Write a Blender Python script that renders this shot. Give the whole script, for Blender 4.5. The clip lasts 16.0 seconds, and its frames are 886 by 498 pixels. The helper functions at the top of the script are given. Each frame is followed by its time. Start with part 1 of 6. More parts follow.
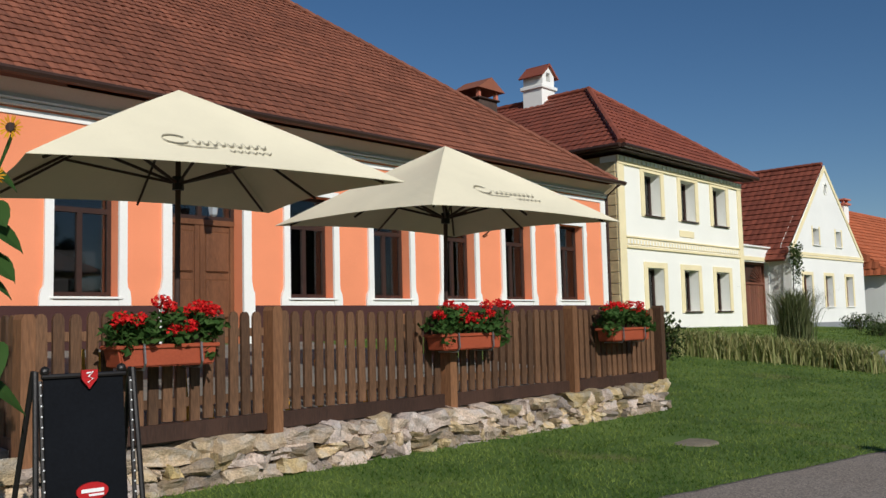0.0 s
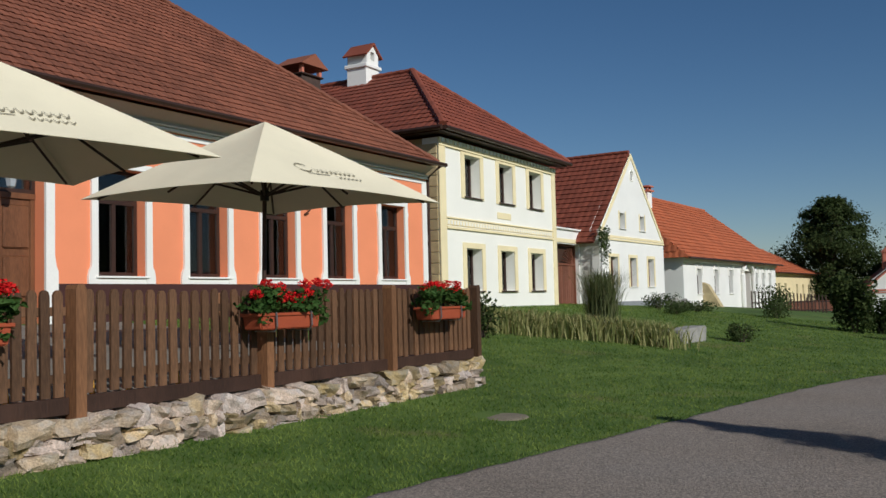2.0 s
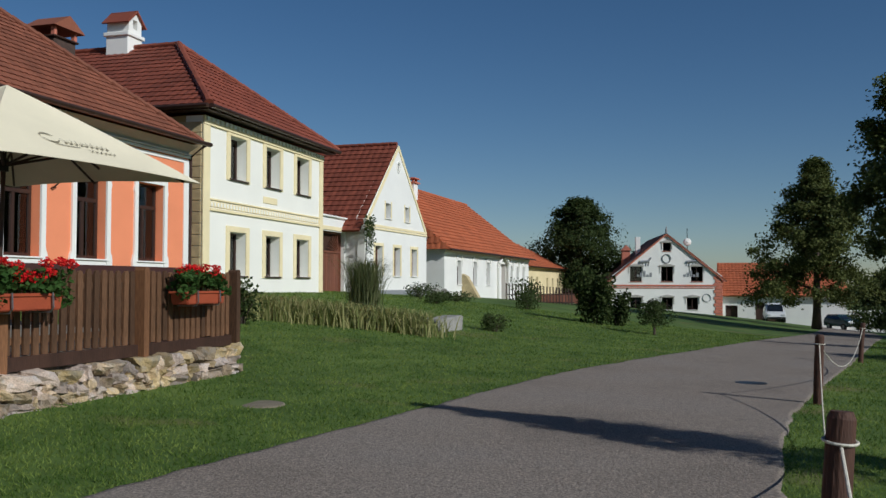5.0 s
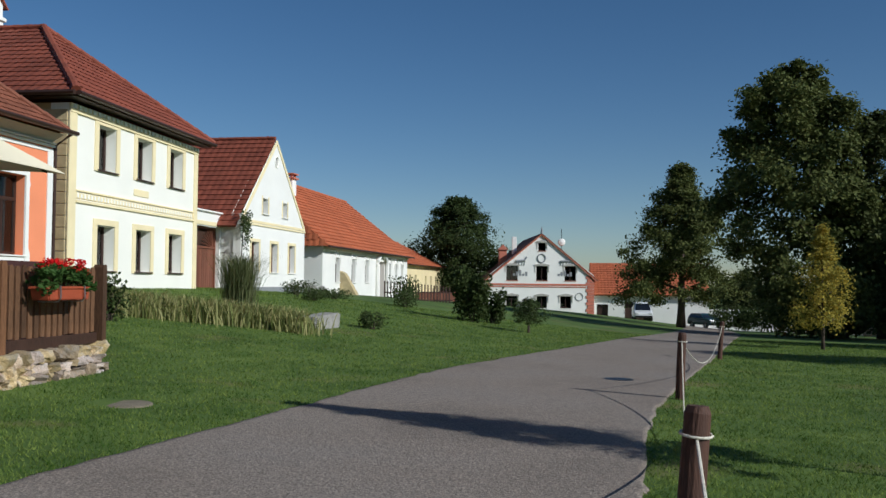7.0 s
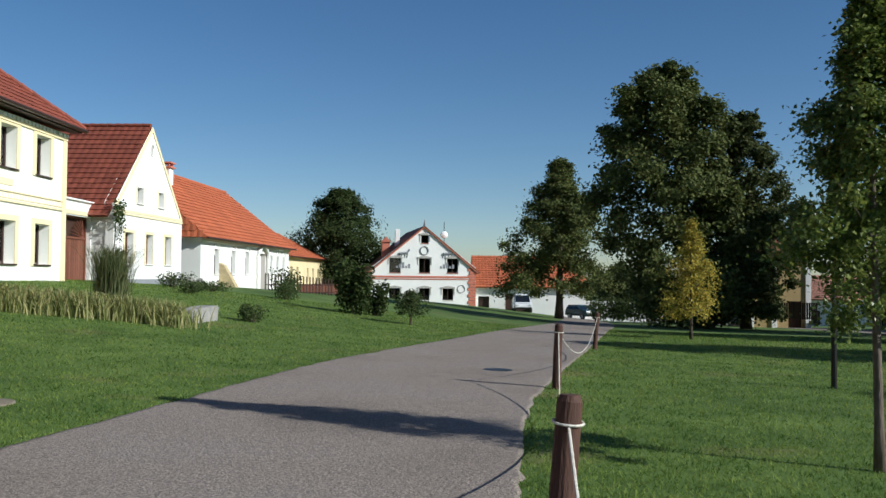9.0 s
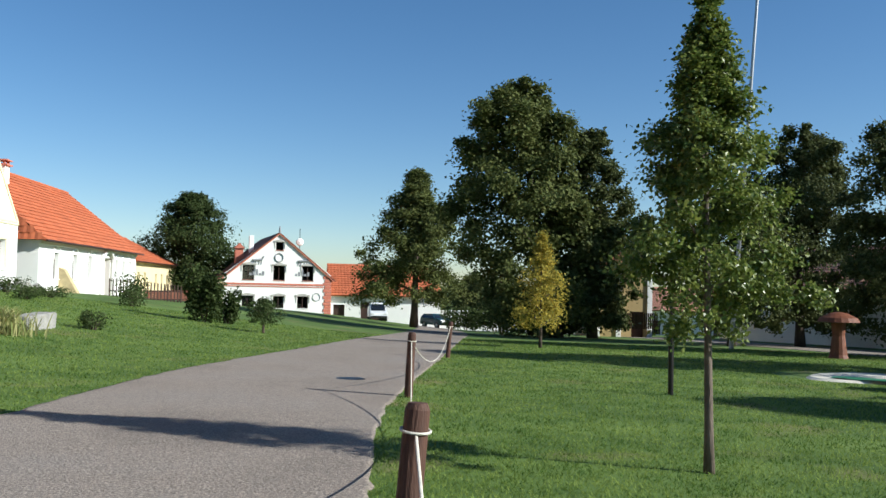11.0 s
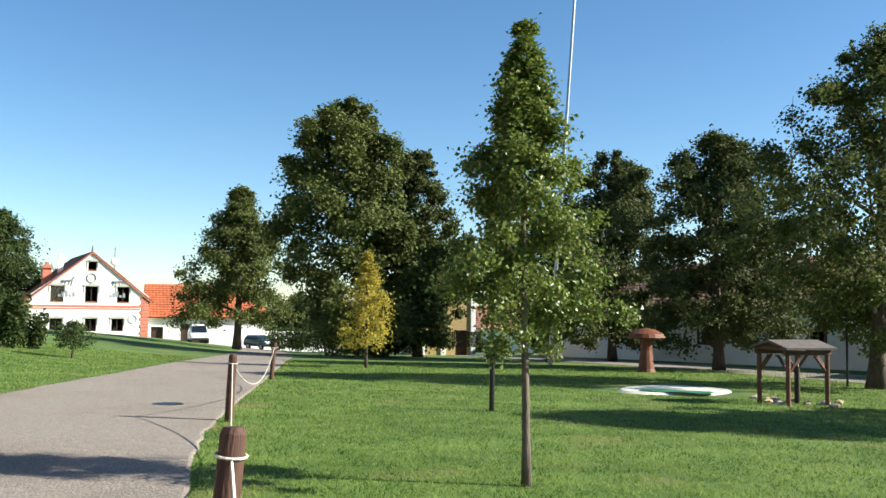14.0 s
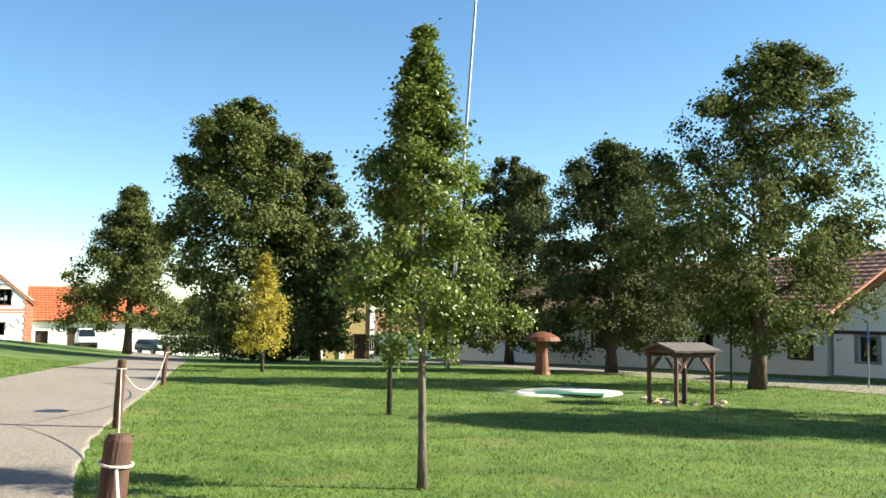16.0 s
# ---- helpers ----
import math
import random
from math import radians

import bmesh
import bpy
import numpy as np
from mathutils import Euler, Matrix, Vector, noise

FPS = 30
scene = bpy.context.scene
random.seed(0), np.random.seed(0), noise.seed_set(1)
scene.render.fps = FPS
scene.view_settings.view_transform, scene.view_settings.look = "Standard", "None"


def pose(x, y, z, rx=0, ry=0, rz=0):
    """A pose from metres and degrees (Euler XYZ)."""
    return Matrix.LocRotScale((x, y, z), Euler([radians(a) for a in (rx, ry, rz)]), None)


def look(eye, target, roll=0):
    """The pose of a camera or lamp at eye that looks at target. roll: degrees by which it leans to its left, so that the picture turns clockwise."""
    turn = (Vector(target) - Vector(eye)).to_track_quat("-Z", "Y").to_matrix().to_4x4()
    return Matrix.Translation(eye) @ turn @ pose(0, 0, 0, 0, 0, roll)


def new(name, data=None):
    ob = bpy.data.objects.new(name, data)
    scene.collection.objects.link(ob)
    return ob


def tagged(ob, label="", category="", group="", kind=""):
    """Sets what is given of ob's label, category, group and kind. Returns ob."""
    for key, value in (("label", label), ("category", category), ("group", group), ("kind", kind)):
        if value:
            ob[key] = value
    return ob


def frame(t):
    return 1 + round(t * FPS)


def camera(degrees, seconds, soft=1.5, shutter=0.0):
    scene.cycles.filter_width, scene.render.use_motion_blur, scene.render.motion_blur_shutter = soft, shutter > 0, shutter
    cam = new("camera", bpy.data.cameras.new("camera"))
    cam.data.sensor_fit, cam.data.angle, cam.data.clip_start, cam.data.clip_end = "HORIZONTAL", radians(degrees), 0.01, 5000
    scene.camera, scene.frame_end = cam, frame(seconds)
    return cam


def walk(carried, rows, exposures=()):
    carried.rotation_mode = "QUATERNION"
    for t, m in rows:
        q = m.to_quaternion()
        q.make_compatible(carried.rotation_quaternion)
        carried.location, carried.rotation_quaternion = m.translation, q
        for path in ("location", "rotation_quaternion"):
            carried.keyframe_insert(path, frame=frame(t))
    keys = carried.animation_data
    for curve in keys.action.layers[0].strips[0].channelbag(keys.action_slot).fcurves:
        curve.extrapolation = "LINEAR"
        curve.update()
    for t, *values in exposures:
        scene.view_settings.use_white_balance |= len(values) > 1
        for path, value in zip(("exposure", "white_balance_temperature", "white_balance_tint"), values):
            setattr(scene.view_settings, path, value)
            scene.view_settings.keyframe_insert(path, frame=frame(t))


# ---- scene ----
cam = camera(52.0, 16.0, soft=1.5)
PATH = [
    (0.0, pose(0.000, 0.186, 1.550, 94.79, 1.41, -0.04)),
    (0.5, pose(0.008, 0.185, 1.550, 94.61, 1.46, -2.47)),
    (1.0, pose(0.020, 0.184, 1.550, 94.27, 1.42, -6.29)),
    (1.5, pose(0.030, 0.183, 1.550, 93.75, 1.49, -9.21)),
    (2.0, pose(0.036, 0.182, 1.550, 93.20, 1.43, -11.21)),
    (2.5, pose(0.044, 0.180, 1.550, 92.81, 1.02, -13.65)),
    (3.0, pose(0.052, 0.178, 1.550, 92.42, 0.94, -16.43)),
    (3.5, pose(0.061, 0.175, 1.550, 92.30, 0.81, -19.05)),
    (4.0, pose(0.069, 0.172, 1.550, 92.21, 0.39, -21.67)),
    (6.5, pose(0.097, 0.158, 1.550, 92.24, -0.26, -31.53)),
    (7.0, pose(0.103, 0.155, 1.550, 92.11, -0.52, -33.56)),
    (7.5, pose(0.107, 0.152, 1.550, 91.89, -0.68, -35.05)),
    (8.0, pose(0.111, 0.149, 1.550, 91.65, -0.54, -36.78)),
    (8.5, pose(0.116, 0.145, 1.550, 91.62, -0.43, -38.66)),
    (9.0, pose(0.122, 0.140, 1.550, 91.69, -0.55, -40.92)),
    (9.5, pose(0.127, 0.136, 1.550, 91.67, -0.86, -43.04)),
    (10.0, pose(0.132, 0.130, 1.550, 91.84, -1.30, -45.37)),
    (12.5, pose(0.154, 0.104, 1.550, 93.10, -0.67, -56.02)),
    (13.0, pose(0.157, 0.099, 1.550, 93.34, -0.93, -57.71)),
    (13.5, pose(0.159, 0.095, 1.550, 93.57, -0.79, -59.22)),
    (14.0, pose(0.162, 0.090, 1.550, 93.80, -0.73, -60.86)),
    (14.5, pose(0.164, 0.086, 1.550, 93.98, -0.63, -62.42)),
    (15.0, pose(0.167, 0.081, 1.550, 94.17, -0.73, -64.11)),
    (15.5, pose(0.169, 0.077, 1.550, 94.24, -1.05, -65.65)),
    (16.0, pose(0.171, 0.072, 1.550, 94.11, -0.79, -67.19)),
]
EXPOSURES = [(0.0, -0.36, 6150, 10), (4.0, -0.56, 5950, 9), (7.0, -0.27, 5850, 8), (9.0, 0.15, 5900, 8), (10.2, 0.42, 5950, 7), (12.4, 1.04, 6200, 6), (14.5, 1.38, 6600, 4), (16.0, 1.66, 6900, 3)]
walk(cam, PATH, EXPOSURES)

# ---- light ----
SUN_ELEV, SUN_AZ = 29.0, 154.4   # degrees above the horizon, clockwise from +y
world = bpy.data.worlds.new("world")
scene.world = world
world.use_nodes = True
wn = world.node_tree
sky = wn.nodes.new("ShaderNodeTexSky")
sky.sky_type, sky.sun_disc = "NISHITA", False
sky.sun_elevation, sky.sun_rotation = radians(SUN_ELEV), radians(SUN_AZ)
sky.air_density, sky.dust_density, sky.ozone_density = 0.8, 0.3, 1.3
clear = wn.nodes.new("ShaderNodeHueSaturation")
clear.inputs["Saturation"].default_value = 1.22
wn.links.new(sky.outputs[0], clear.inputs["Color"])
wn.links.new(clear.outputs[0], wn.nodes["Background"].inputs[0])
wn.nodes["Background"].inputs[1].default_value = 0.078
sun = new("sun", bpy.data.lights.new("sun", "SUN"))
sun.data.energy, sun.data.angle, sun.data.color = 5.0, radians(0.53), (1.0, 0.95, 0.87)
_az, _el = radians(SUN_AZ), radians(SUN_ELEV)
sun.matrix_world = look((math.sin(_az) * math.cos(_el) * 60, math.cos(_az) * math.cos(_el) * 60, math.sin(_el) * 60), (0, 0, 0))


# ---- materials ----
def mat(name, colour, rough=0.8, vary=0.12, scale=3.0, fine=40.0, bump=0.15, metal=0.0, rnd=0.0, island=0.0, spec=0.4, stain=None, stretch=(1, 1, 1)):
    """A surface with broad stains, fine grain and relief; rnd varies it by object, island by loose piece."""
    m = bpy.data.materials.new(name)
    m.use_nodes = True
    nt = m.node_tree
    b = nt.nodes["Principled BSDF"]
    b.inputs["Roughness"].default_value, b.inputs["Metallic"].default_value = rough, metal
    b.inputs["Specular IOR Level"].default_value = spec
    tc = nt.nodes.new("ShaderNodeTexCoord")
    mp = nt.nodes.new("ShaderNodeMapping")
    mp.inputs["Scale"].default_value = stretch
    nt.links.new(tc.outputs["Object"], mp.inputs[0])
    big, small = nt.nodes.new("ShaderNodeTexNoise"), nt.nodes.new("ShaderNodeTexNoise")
    big.inputs["Scale"].default_value, big.inputs["Detail"].default_value = scale, 6
    small.inputs["Scale"].default_value, small.inputs["Detail"].default_value = fine, 4
    for n in (big, small):
        nt.links.new(mp.outputs[0], n.inputs[0])
    add = nt.nodes.new("ShaderNodeMath")
    add.operation = "ADD"
    nt.links.new(big.outputs[0], add.inputs[0])
    nt.links.new(small.outputs[0], add.inputs[1])
    rng = nt.nodes.new("ShaderNodeMapRange")
    rng.inputs[1].default_value, rng.inputs[2].default_value = 0.78, 1.22
    rng.inputs[3].default_value, rng.inputs[4].default_value = 1 - vary, 1 + vary
    nt.links.new(add.outputs[0], rng.inputs[0])
    value = rng.outputs[0]
    for amount, node, sock in ((rnd, "ShaderNodeObjectInfo", "Random"), (island, "ShaderNodeNewGeometry", "Random Per Island")):
        if amount:
            src = nt.nodes.new(node)
            r2 = nt.nodes.new("ShaderNodeMapRange")
            r2.inputs[3].default_value, r2.inputs[4].default_value = 1 - amount, 1 + amount
            nt.links.new(src.outputs[sock], r2.inputs[0])
            mul = nt.nodes.new("ShaderNodeMath")
            mul.operation = "MULTIPLY"
            nt.links.new(value, mul.inputs[0])
            nt.links.new(r2.outputs[0], mul.inputs[1])
            value = mul.outputs[0]
    hsv = nt.nodes.new("ShaderNodeHueSaturation")
    nt.links.new(value, hsv.inputs["Value"])
    if stain:
        mix = nt.nodes.new("ShaderNodeMix")
        mix.data_type = "RGBA"
        st = nt.nodes.new("ShaderNodeMapRange")
        st.inputs[1].default_value, st.inputs[2].default_value = 0.45, 0.7
        nt.links.new(big.outputs[0], st.inputs[0])
        nt.links.new(st.outputs[0], mix.inputs[0])
        mix.inputs[6].default_value, mix.inputs[7].default_value = (*colour, 1), (*stain, 1)
        nt.links.new(mix.outputs[2], hsv.inputs["Color"])
    else:
        hsv.inputs["Color"].default_value = (*colour, 1)
    nt.links.new(hsv.outputs[0], b.inputs["Base Color"])
    if bump:
        bp = nt.nodes.new("ShaderNodeBump")
        bp.inputs["Strength"].default_value, bp.inputs["Distance"].default_value = bump, 0.02
        nt.links.new(add.outputs[0], bp.inputs["Height"])
        nt.links.new(bp.outputs[0], b.inputs["Normal"])
    return m


def leaf_mat(name, colour, other, light=0.35):
    """Leaves: two tints by loose piece, some light through the blade."""
    m = bpy.data.materials.new(name)
    m.use_nodes = True
    nt = m.node_tree
    b = nt.nodes["Principled BSDF"]
    geo = nt.nodes.new("ShaderNodeNewGeometry")
    mix = nt.nodes.new("ShaderNodeMix")
    mix.data_type = "RGBA"
    mix.inputs[6].default_value, mix.inputs[7].default_value = (*colour, 1), (*other, 1)
    nt.links.new(geo.outputs["Random Per Island"], mix.inputs[0])
    nt.links.new(mix.outputs[2], b.inputs["Base Color"])
    b.inputs["Roughness"].default_value, b.inputs["Specular IOR Level"].default_value = 0.65, 0.12
    tr = nt.nodes.new("ShaderNodeBsdfTranslucent")
    nt.links.new(mix.outputs[2], tr.inputs[0])
    ms = nt.nodes.new("ShaderNodeMixShader")
    ms.inputs[0].default_value = light
    nt.links.new(b.outputs[0], ms.inputs[1])
    nt.links.new(tr.outputs[0], ms.inputs[2])
    nt.links.new(ms.outputs[0], nt.nodes["Material Output"].inputs[0])
    return m


def glass_mat(name):
    m = bpy.data.materials.new(name)
    m.use_nodes = True
    nt = m.node_tree
    gl, tr, ms, fr = (nt.nodes.new(k) for k in ("ShaderNodeBsdfGlossy", "ShaderNodeBsdfTransparent", "ShaderNodeMixShader", "ShaderNodeFresnel"))
    gl.inputs["Roughness"].default_value = 0.02
    fr.inputs[0].default_value = 1.7
    tr.inputs[0].default_value = (0.55, 0.58, 0.6, 1)
    nt.links.new(fr.outputs[0], ms.inputs[0])
    nt.links.new(tr.outputs[0], ms.inputs[1])
    nt.links.new(gl.outputs[0], ms.inputs[2])
    nt.links.new(ms.outputs[0], nt.nodes["Material Output"].inputs[0])
    return m


ORANGE = mat("apricot_plaster", (0.80, 0.27, 0.13), 0.9, 0.06, 0.9, 60, 0.12)
WHITE = mat("white_limewash", (0.80, 0.79, 0.74), 0.9, 0.05, 0.7, 50, 0.15)
CREAM = mat("cream_plaster", (0.84, 0.825, 0.74), 0.9, 0.04, 0.7, 50, 0.12)
YTRIM = mat("pale_yellow_trim", (0.80, 0.69, 0.42), 0.9, 0.06, 2, 60, 0.12)
PALEYELLOW = mat("pale_yellow_plaster", (0.74, 0.62, 0.36), 0.9, 0.06, 0.8, 50, 0.15)
# Ochre taken darker: shade on the cream house's side is put in the colour.
OCHRESHADE = mat("ochre_plaster_with_shade", (0.42, 0.31, 0.14), 0.9, 0.08, 1.5, 50, 0.15)
GREY = mat("grey_plinth", (0.24, 0.25, 0.26), 0.9, 0.12, 1.5, 50, 0.2)
SOFFIT = mat("grey_white_cornice", (0.42, 0.41, 0.40), 0.85, 0.06, 1.2, 40, 0.1)
BRICKPAINT = mat("salmon_paint", (0.50, 0.17, 0.11), 0.85, 0.12, 3, 60, 0.15)
STONEBAND = mat("pale_sandstone", (0.45, 0.36, 0.20), 0.9, 0.18, 4, 60, 0.3, rnd=0.12)
TILE_PUB = mat("weathered_clay_tile", (0.19, 0.066, 0.036), 0.8, 0.16, 0.6, 30, 0.2, rnd=0.18, island=0.20)
TILE_RED = mat("red_clay_tile", (0.21, 0.055, 0.030), 0.75, 0.12, 0.8, 30, 0.2, rnd=0.14, island=0.16)
TILE_ORANGE = mat("orange_clay_tile", (0.42, 0.115, 0.045), 0.8, 0.12, 0.5, 30, 0.2, island=0.14)
TILE_OLD = mat("old_pinkish_tile", (0.42, 0.20, 0.13), 0.85, 0.22, 0.8, 30, 0.2, island=0.25)
FENCEWOOD = mat("brown_stained_board", (0.112, 0.056, 0.027), 0.7, 0.35, 5, 70, 0.3, rnd=0.38, stretch=(1, 1, 0.12))
POSTWOOD = mat("orange_brown_post", (0.20, 0.092, 0.040), 0.7, 0.25, 5, 70, 0.3, rnd=0.15, stretch=(1, 1, 0.12))
DARKWOOD = mat("dark_stained_wood", (0.045, 0.022, 0.014), 0.6, 0.25, 5, 60, 0.25, rnd=0.2, stretch=(1, 1, 0.15))
DOORWOOD = mat("varnished_brown_door", (0.15, 0.062, 0.028), 0.45, 0.25, 4, 60, 0.15, stretch=(1, 1, 0.15))
GATEWOOD = mat("red_brown_gate_boards", (0.16, 0.055, 0.03), 0.6, 0.2, 4, 60, 0.2, rnd=0.15, stretch=(1, 1, 0.15))
FRAMEWOOD = mat("dark_brown_window_frame", (0.040, 0.020, 0.014), 0.45, 0.15, 6, 60, 0.1)
PLAYWOOD = mat("reddish_timber", (0.11, 0.046, 0.024), 0.7, 0.25, 5, 60, 0.3, rnd=0.15, stretch=(1, 1, 0.15))
CARVED = mat("orange_stained_carving", (0.15, 0.048, 0.02), 0.65, 0.2, 4, 40, 0.3)
STONE = mat("field_stone", (0.46, 0.335, 0.195), 0.9, 0.28, 7, 60, 0.9, rnd=0.45, stain=(0.30, 0.27, 0.23))
MORTAR = mat("earth_between_stones", (0.085, 0.065, 0.045), 0.95, 0.3, 8, 60, 0.5)
BLOCK = mat("grey_granite", (0.30, 0.29, 0.26), 0.9, 0.25, 6, 80, 0.4)
CANVAS = mat("cream_canvas", (0.76, 0.69, 0.50), 0.85, 0.05, 1.5, 120, 0.06)
METAL = mat("black_metal", (0.018, 0.016, 0.015), 0.4, 0.15, 8, 60, 0.05, metal=0.3)
ZINC = mat("weathered_zinc", (0.30, 0.31, 0.32), 0.4, 0.15, 4, 60, 0.05, metal=0.8)
GUTTER = mat("brown_sheet_metal", (0.055, 0.030, 0.022), 0.45, 0.15, 4, 60, 0.05, metal=0.3)
BOARDBLACK = mat("black_chalkboard", (0.005, 0.006, 0.008), 0.7, 0.2, 3, 60, 0.02, spec=0.08)
SIGNRED = mat("red_enamel", (0.42, 0.012, 0.014), 0.4, 0.08, 4, 60, 0.03)
SIGNWHITE = mat("white_enamel", (0.8, 0.8, 0.78), 0.5, 0.05, 4, 60, 0.03)
PRINT = mat("faded_print", (0.27, 0.24, 0.16), 0.85, 0.1, 4, 60, 0.03)
TERRACOTTA = mat("terracotta_planter", (0.32, 0.066, 0.027), 0.55, 0.1, 4, 60, 0.06)
ASPHALT = mat("worn_asphalt", (0.240, 0.198, 0.160), 0.95, 0.28, 0.4, 38, 0.7, stain=(0.185, 0.158, 0.133))
KERBGREY = mat("concrete", (0.40, 0.38, 0.34), 0.9, 0.15, 3, 70, 0.3)
SAND = mat("pale_sand", (0.62, 0.58, 0.48), 0.95, 0.1, 3, 90, 0.3)
GREENCLOTH = mat("green_tarpaulin", (0.03, 0.16, 0.08), 0.6, 0.1, 3, 60, 0.1)
SUNPAINT = mat("yellow_paint", (0.75, 0.40, 0.03), 0.6, 0.08, 4, 60, 0.05)
MANHOLE = mat("dull_concrete", (0.20, 0.17, 0.12), 0.95, 0.2, 4, 60, 0.3)
ROPE = mat("pale_rope", (0.62, 0.58, 0.48), 0.9, 0.15, 30, 120, 0.3)
BARK = mat("grey_brown_bark", (0.075, 0.055, 0.04), 0.9, 0.35, 6, 40, 0.7, stretch=(1, 1, 0.25))
BARKLIGHT = mat("young_bark", (0.13, 0.10, 0.075), 0.85, 0.3, 8, 40, 0.4, stretch=(1, 1, 0.25))
LIME = leaf_mat("linden_leaf", (0.060, 0.082, 0.022), (0.150, 0.165, 0.050), 0.28)
LIMEDARK = leaf_mat("dark_linden_leaf", (0.045, 0.062, 0.019), (0.110, 0.122, 0.042), 0.22)
MAPLE = leaf_mat("maple_leaf", (0.058, 0.105, 0.020), (0.225, 0.255, 0.055))
MAPLE.node_tree.nodes["Principled BSDF"].inputs["Roughness"].default_value = 0.36
MAPLE.node_tree.nodes["Principled BSDF"].inputs["Specular IOR Level"].default_value = 0.35
GOLD = leaf_mat("yellow_autumn_leaf", (0.52, 0.39, 0.06), (0.28, 0.27, 0.06))
OAK = leaf_mat("oak_leaf", (0.028, 0.048, 0.013), (0.066, 0.088, 0.026), 0.25)
SHRUB = leaf_mat("shrub_leaf", (0.040, 0.070, 0.020), (0.10, 0.13, 0.045))
BLADE = leaf_mat("iris_blade", (0.17, 0.22, 0.06), (0.48, 0.44, 0.20))
REED = leaf_mat("reed_blade", (0.09, 0.12, 0.04), (0.20, 0.21, 0.10))
GERANIUM = leaf_mat("geranium_leaf", (0.035, 0.085, 0.018), (0.075, 0.14, 0.035))
PETAL = leaf_mat("red_petal", (0.62, 0.008, 0.012), (0.75, 0.035, 0.03), 0.25)
SUNPETAL = leaf_mat("sunflower_petal", (0.70, 0.30, 0.01), (0.80, 0.42, 0.03), 0.3)
GRASSBLADE = leaf_mat("lawn_blade", (0.056, 0.118, 0.016), (0.250, 0.325, 0.075), 0.45)
GLASS = glass_mat("window_glass")
# Dark boards behind windows and one floor slab; rooms' shade is in the colour.
ROOMSHADE = mat("room_shade_colour", (0.06, 0.05, 0.045), 0.95, 0.2, 2, 20, 0)
CURTAIN = mat("white_net_curtain", (0.55, 0.55, 0.53), 0.95, 0.1, 3, 40, 0.1)
CARWHITE = mat("white_car_paint", (0.72, 0.73, 0.72), 0.25, 0.02, 1, 40, 0)
CARBLUE = mat("dark_green_car_paint", (0.020, 0.055, 0.060), 0.25, 0.02, 1, 40, 0)
RUBBER = mat("black_rubber", (0.015, 0.015, 0.015), 0.8, 0.1, 5, 50, 0.05)
LAMPGLASS = mat("lamp_lens", (0.6, 0.6, 0.58), 0.1, 0.02, 5, 50, 0)
BLUEPAINT = mat("blue_enamel", (0.02, 0.10, 0.35), 0.4, 0.05, 5, 50, 0)

GRASS = mat("lawn", (0.067, 0.122, 0.016), 0.95, 0.22, 0.45, 60, 0.25, stain=(0.102, 0.155, 0.028))


def dry_patches(m):
    """Here and there the lawn is trodden or dried to brown."""
    nt = m.node_tree
    b = nt.nodes["Principled BSDF"]
    src = b.inputs["Base Color"].links[0].from_socket
    tc, no, mr, mix = (nt.nodes.new(k) for k in ("ShaderNodeTexCoord", "ShaderNodeTexNoise", "ShaderNodeMapRange", "ShaderNodeMix"))
    mix.data_type = "RGBA"
    no.inputs["Scale"].default_value, no.inputs["Detail"].default_value = 0.55, 8
    mr.inputs[1].default_value, mr.inputs[2].default_value, mr.inputs[4].default_value = 0.58, 0.72, 0.75
    nt.links.new(tc.outputs["Object"], no.inputs[0])
    nt.links.new(no.outputs[0], mr.inputs[0])
    nt.links.new(mr.outputs[0], mix.inputs[0])
    nt.links.new(src, mix.inputs[6])
    mix.inputs[7].default_value = (0.17, 0.135, 0.05, 1)
    nt.links.new(mix.outputs[2], b.inputs["Base Color"])


dry_patches(GRASS)


def gravelly(m):
    """Stones of many greys show in the worn surface, with a few loose dark and pale ones."""
    nt = m.node_tree
    b = nt.nodes["Principled BSDF"]
    src = b.inputs["Base Color"].links[0].from_socket
    tc = nt.nodes.new("ShaderNodeTexCoord")
    out = src
    for scale, low, high in ((75.0, 0.5, 1.5), (22.0, 0.90, 1.10)):
        vo, mr, mul = (nt.nodes.new(k) for k in ("ShaderNodeTexVoronoi", "ShaderNodeMapRange", "ShaderNodeMix"))
        vo.inputs["Scale"].default_value = scale
        mr.inputs[3].default_value, mr.inputs[4].default_value = low, high
        mul.data_type, mul.blend_type = "RGBA", "MULTIPLY"
        mul.inputs[0].default_value = 1.0
        nt.links.new(tc.outputs["Object"], vo.inputs["Vector"])
        nt.links.new(vo.outputs["Color"], mr.inputs[0])
        nt.links.new(out, mul.inputs[6])
        nt.links.new(mr.outputs[0], mul.inputs[7])
        out = mul.outputs[2]
    nt.links.new(out, b.inputs["Base Color"])


gravelly(ASPHALT)


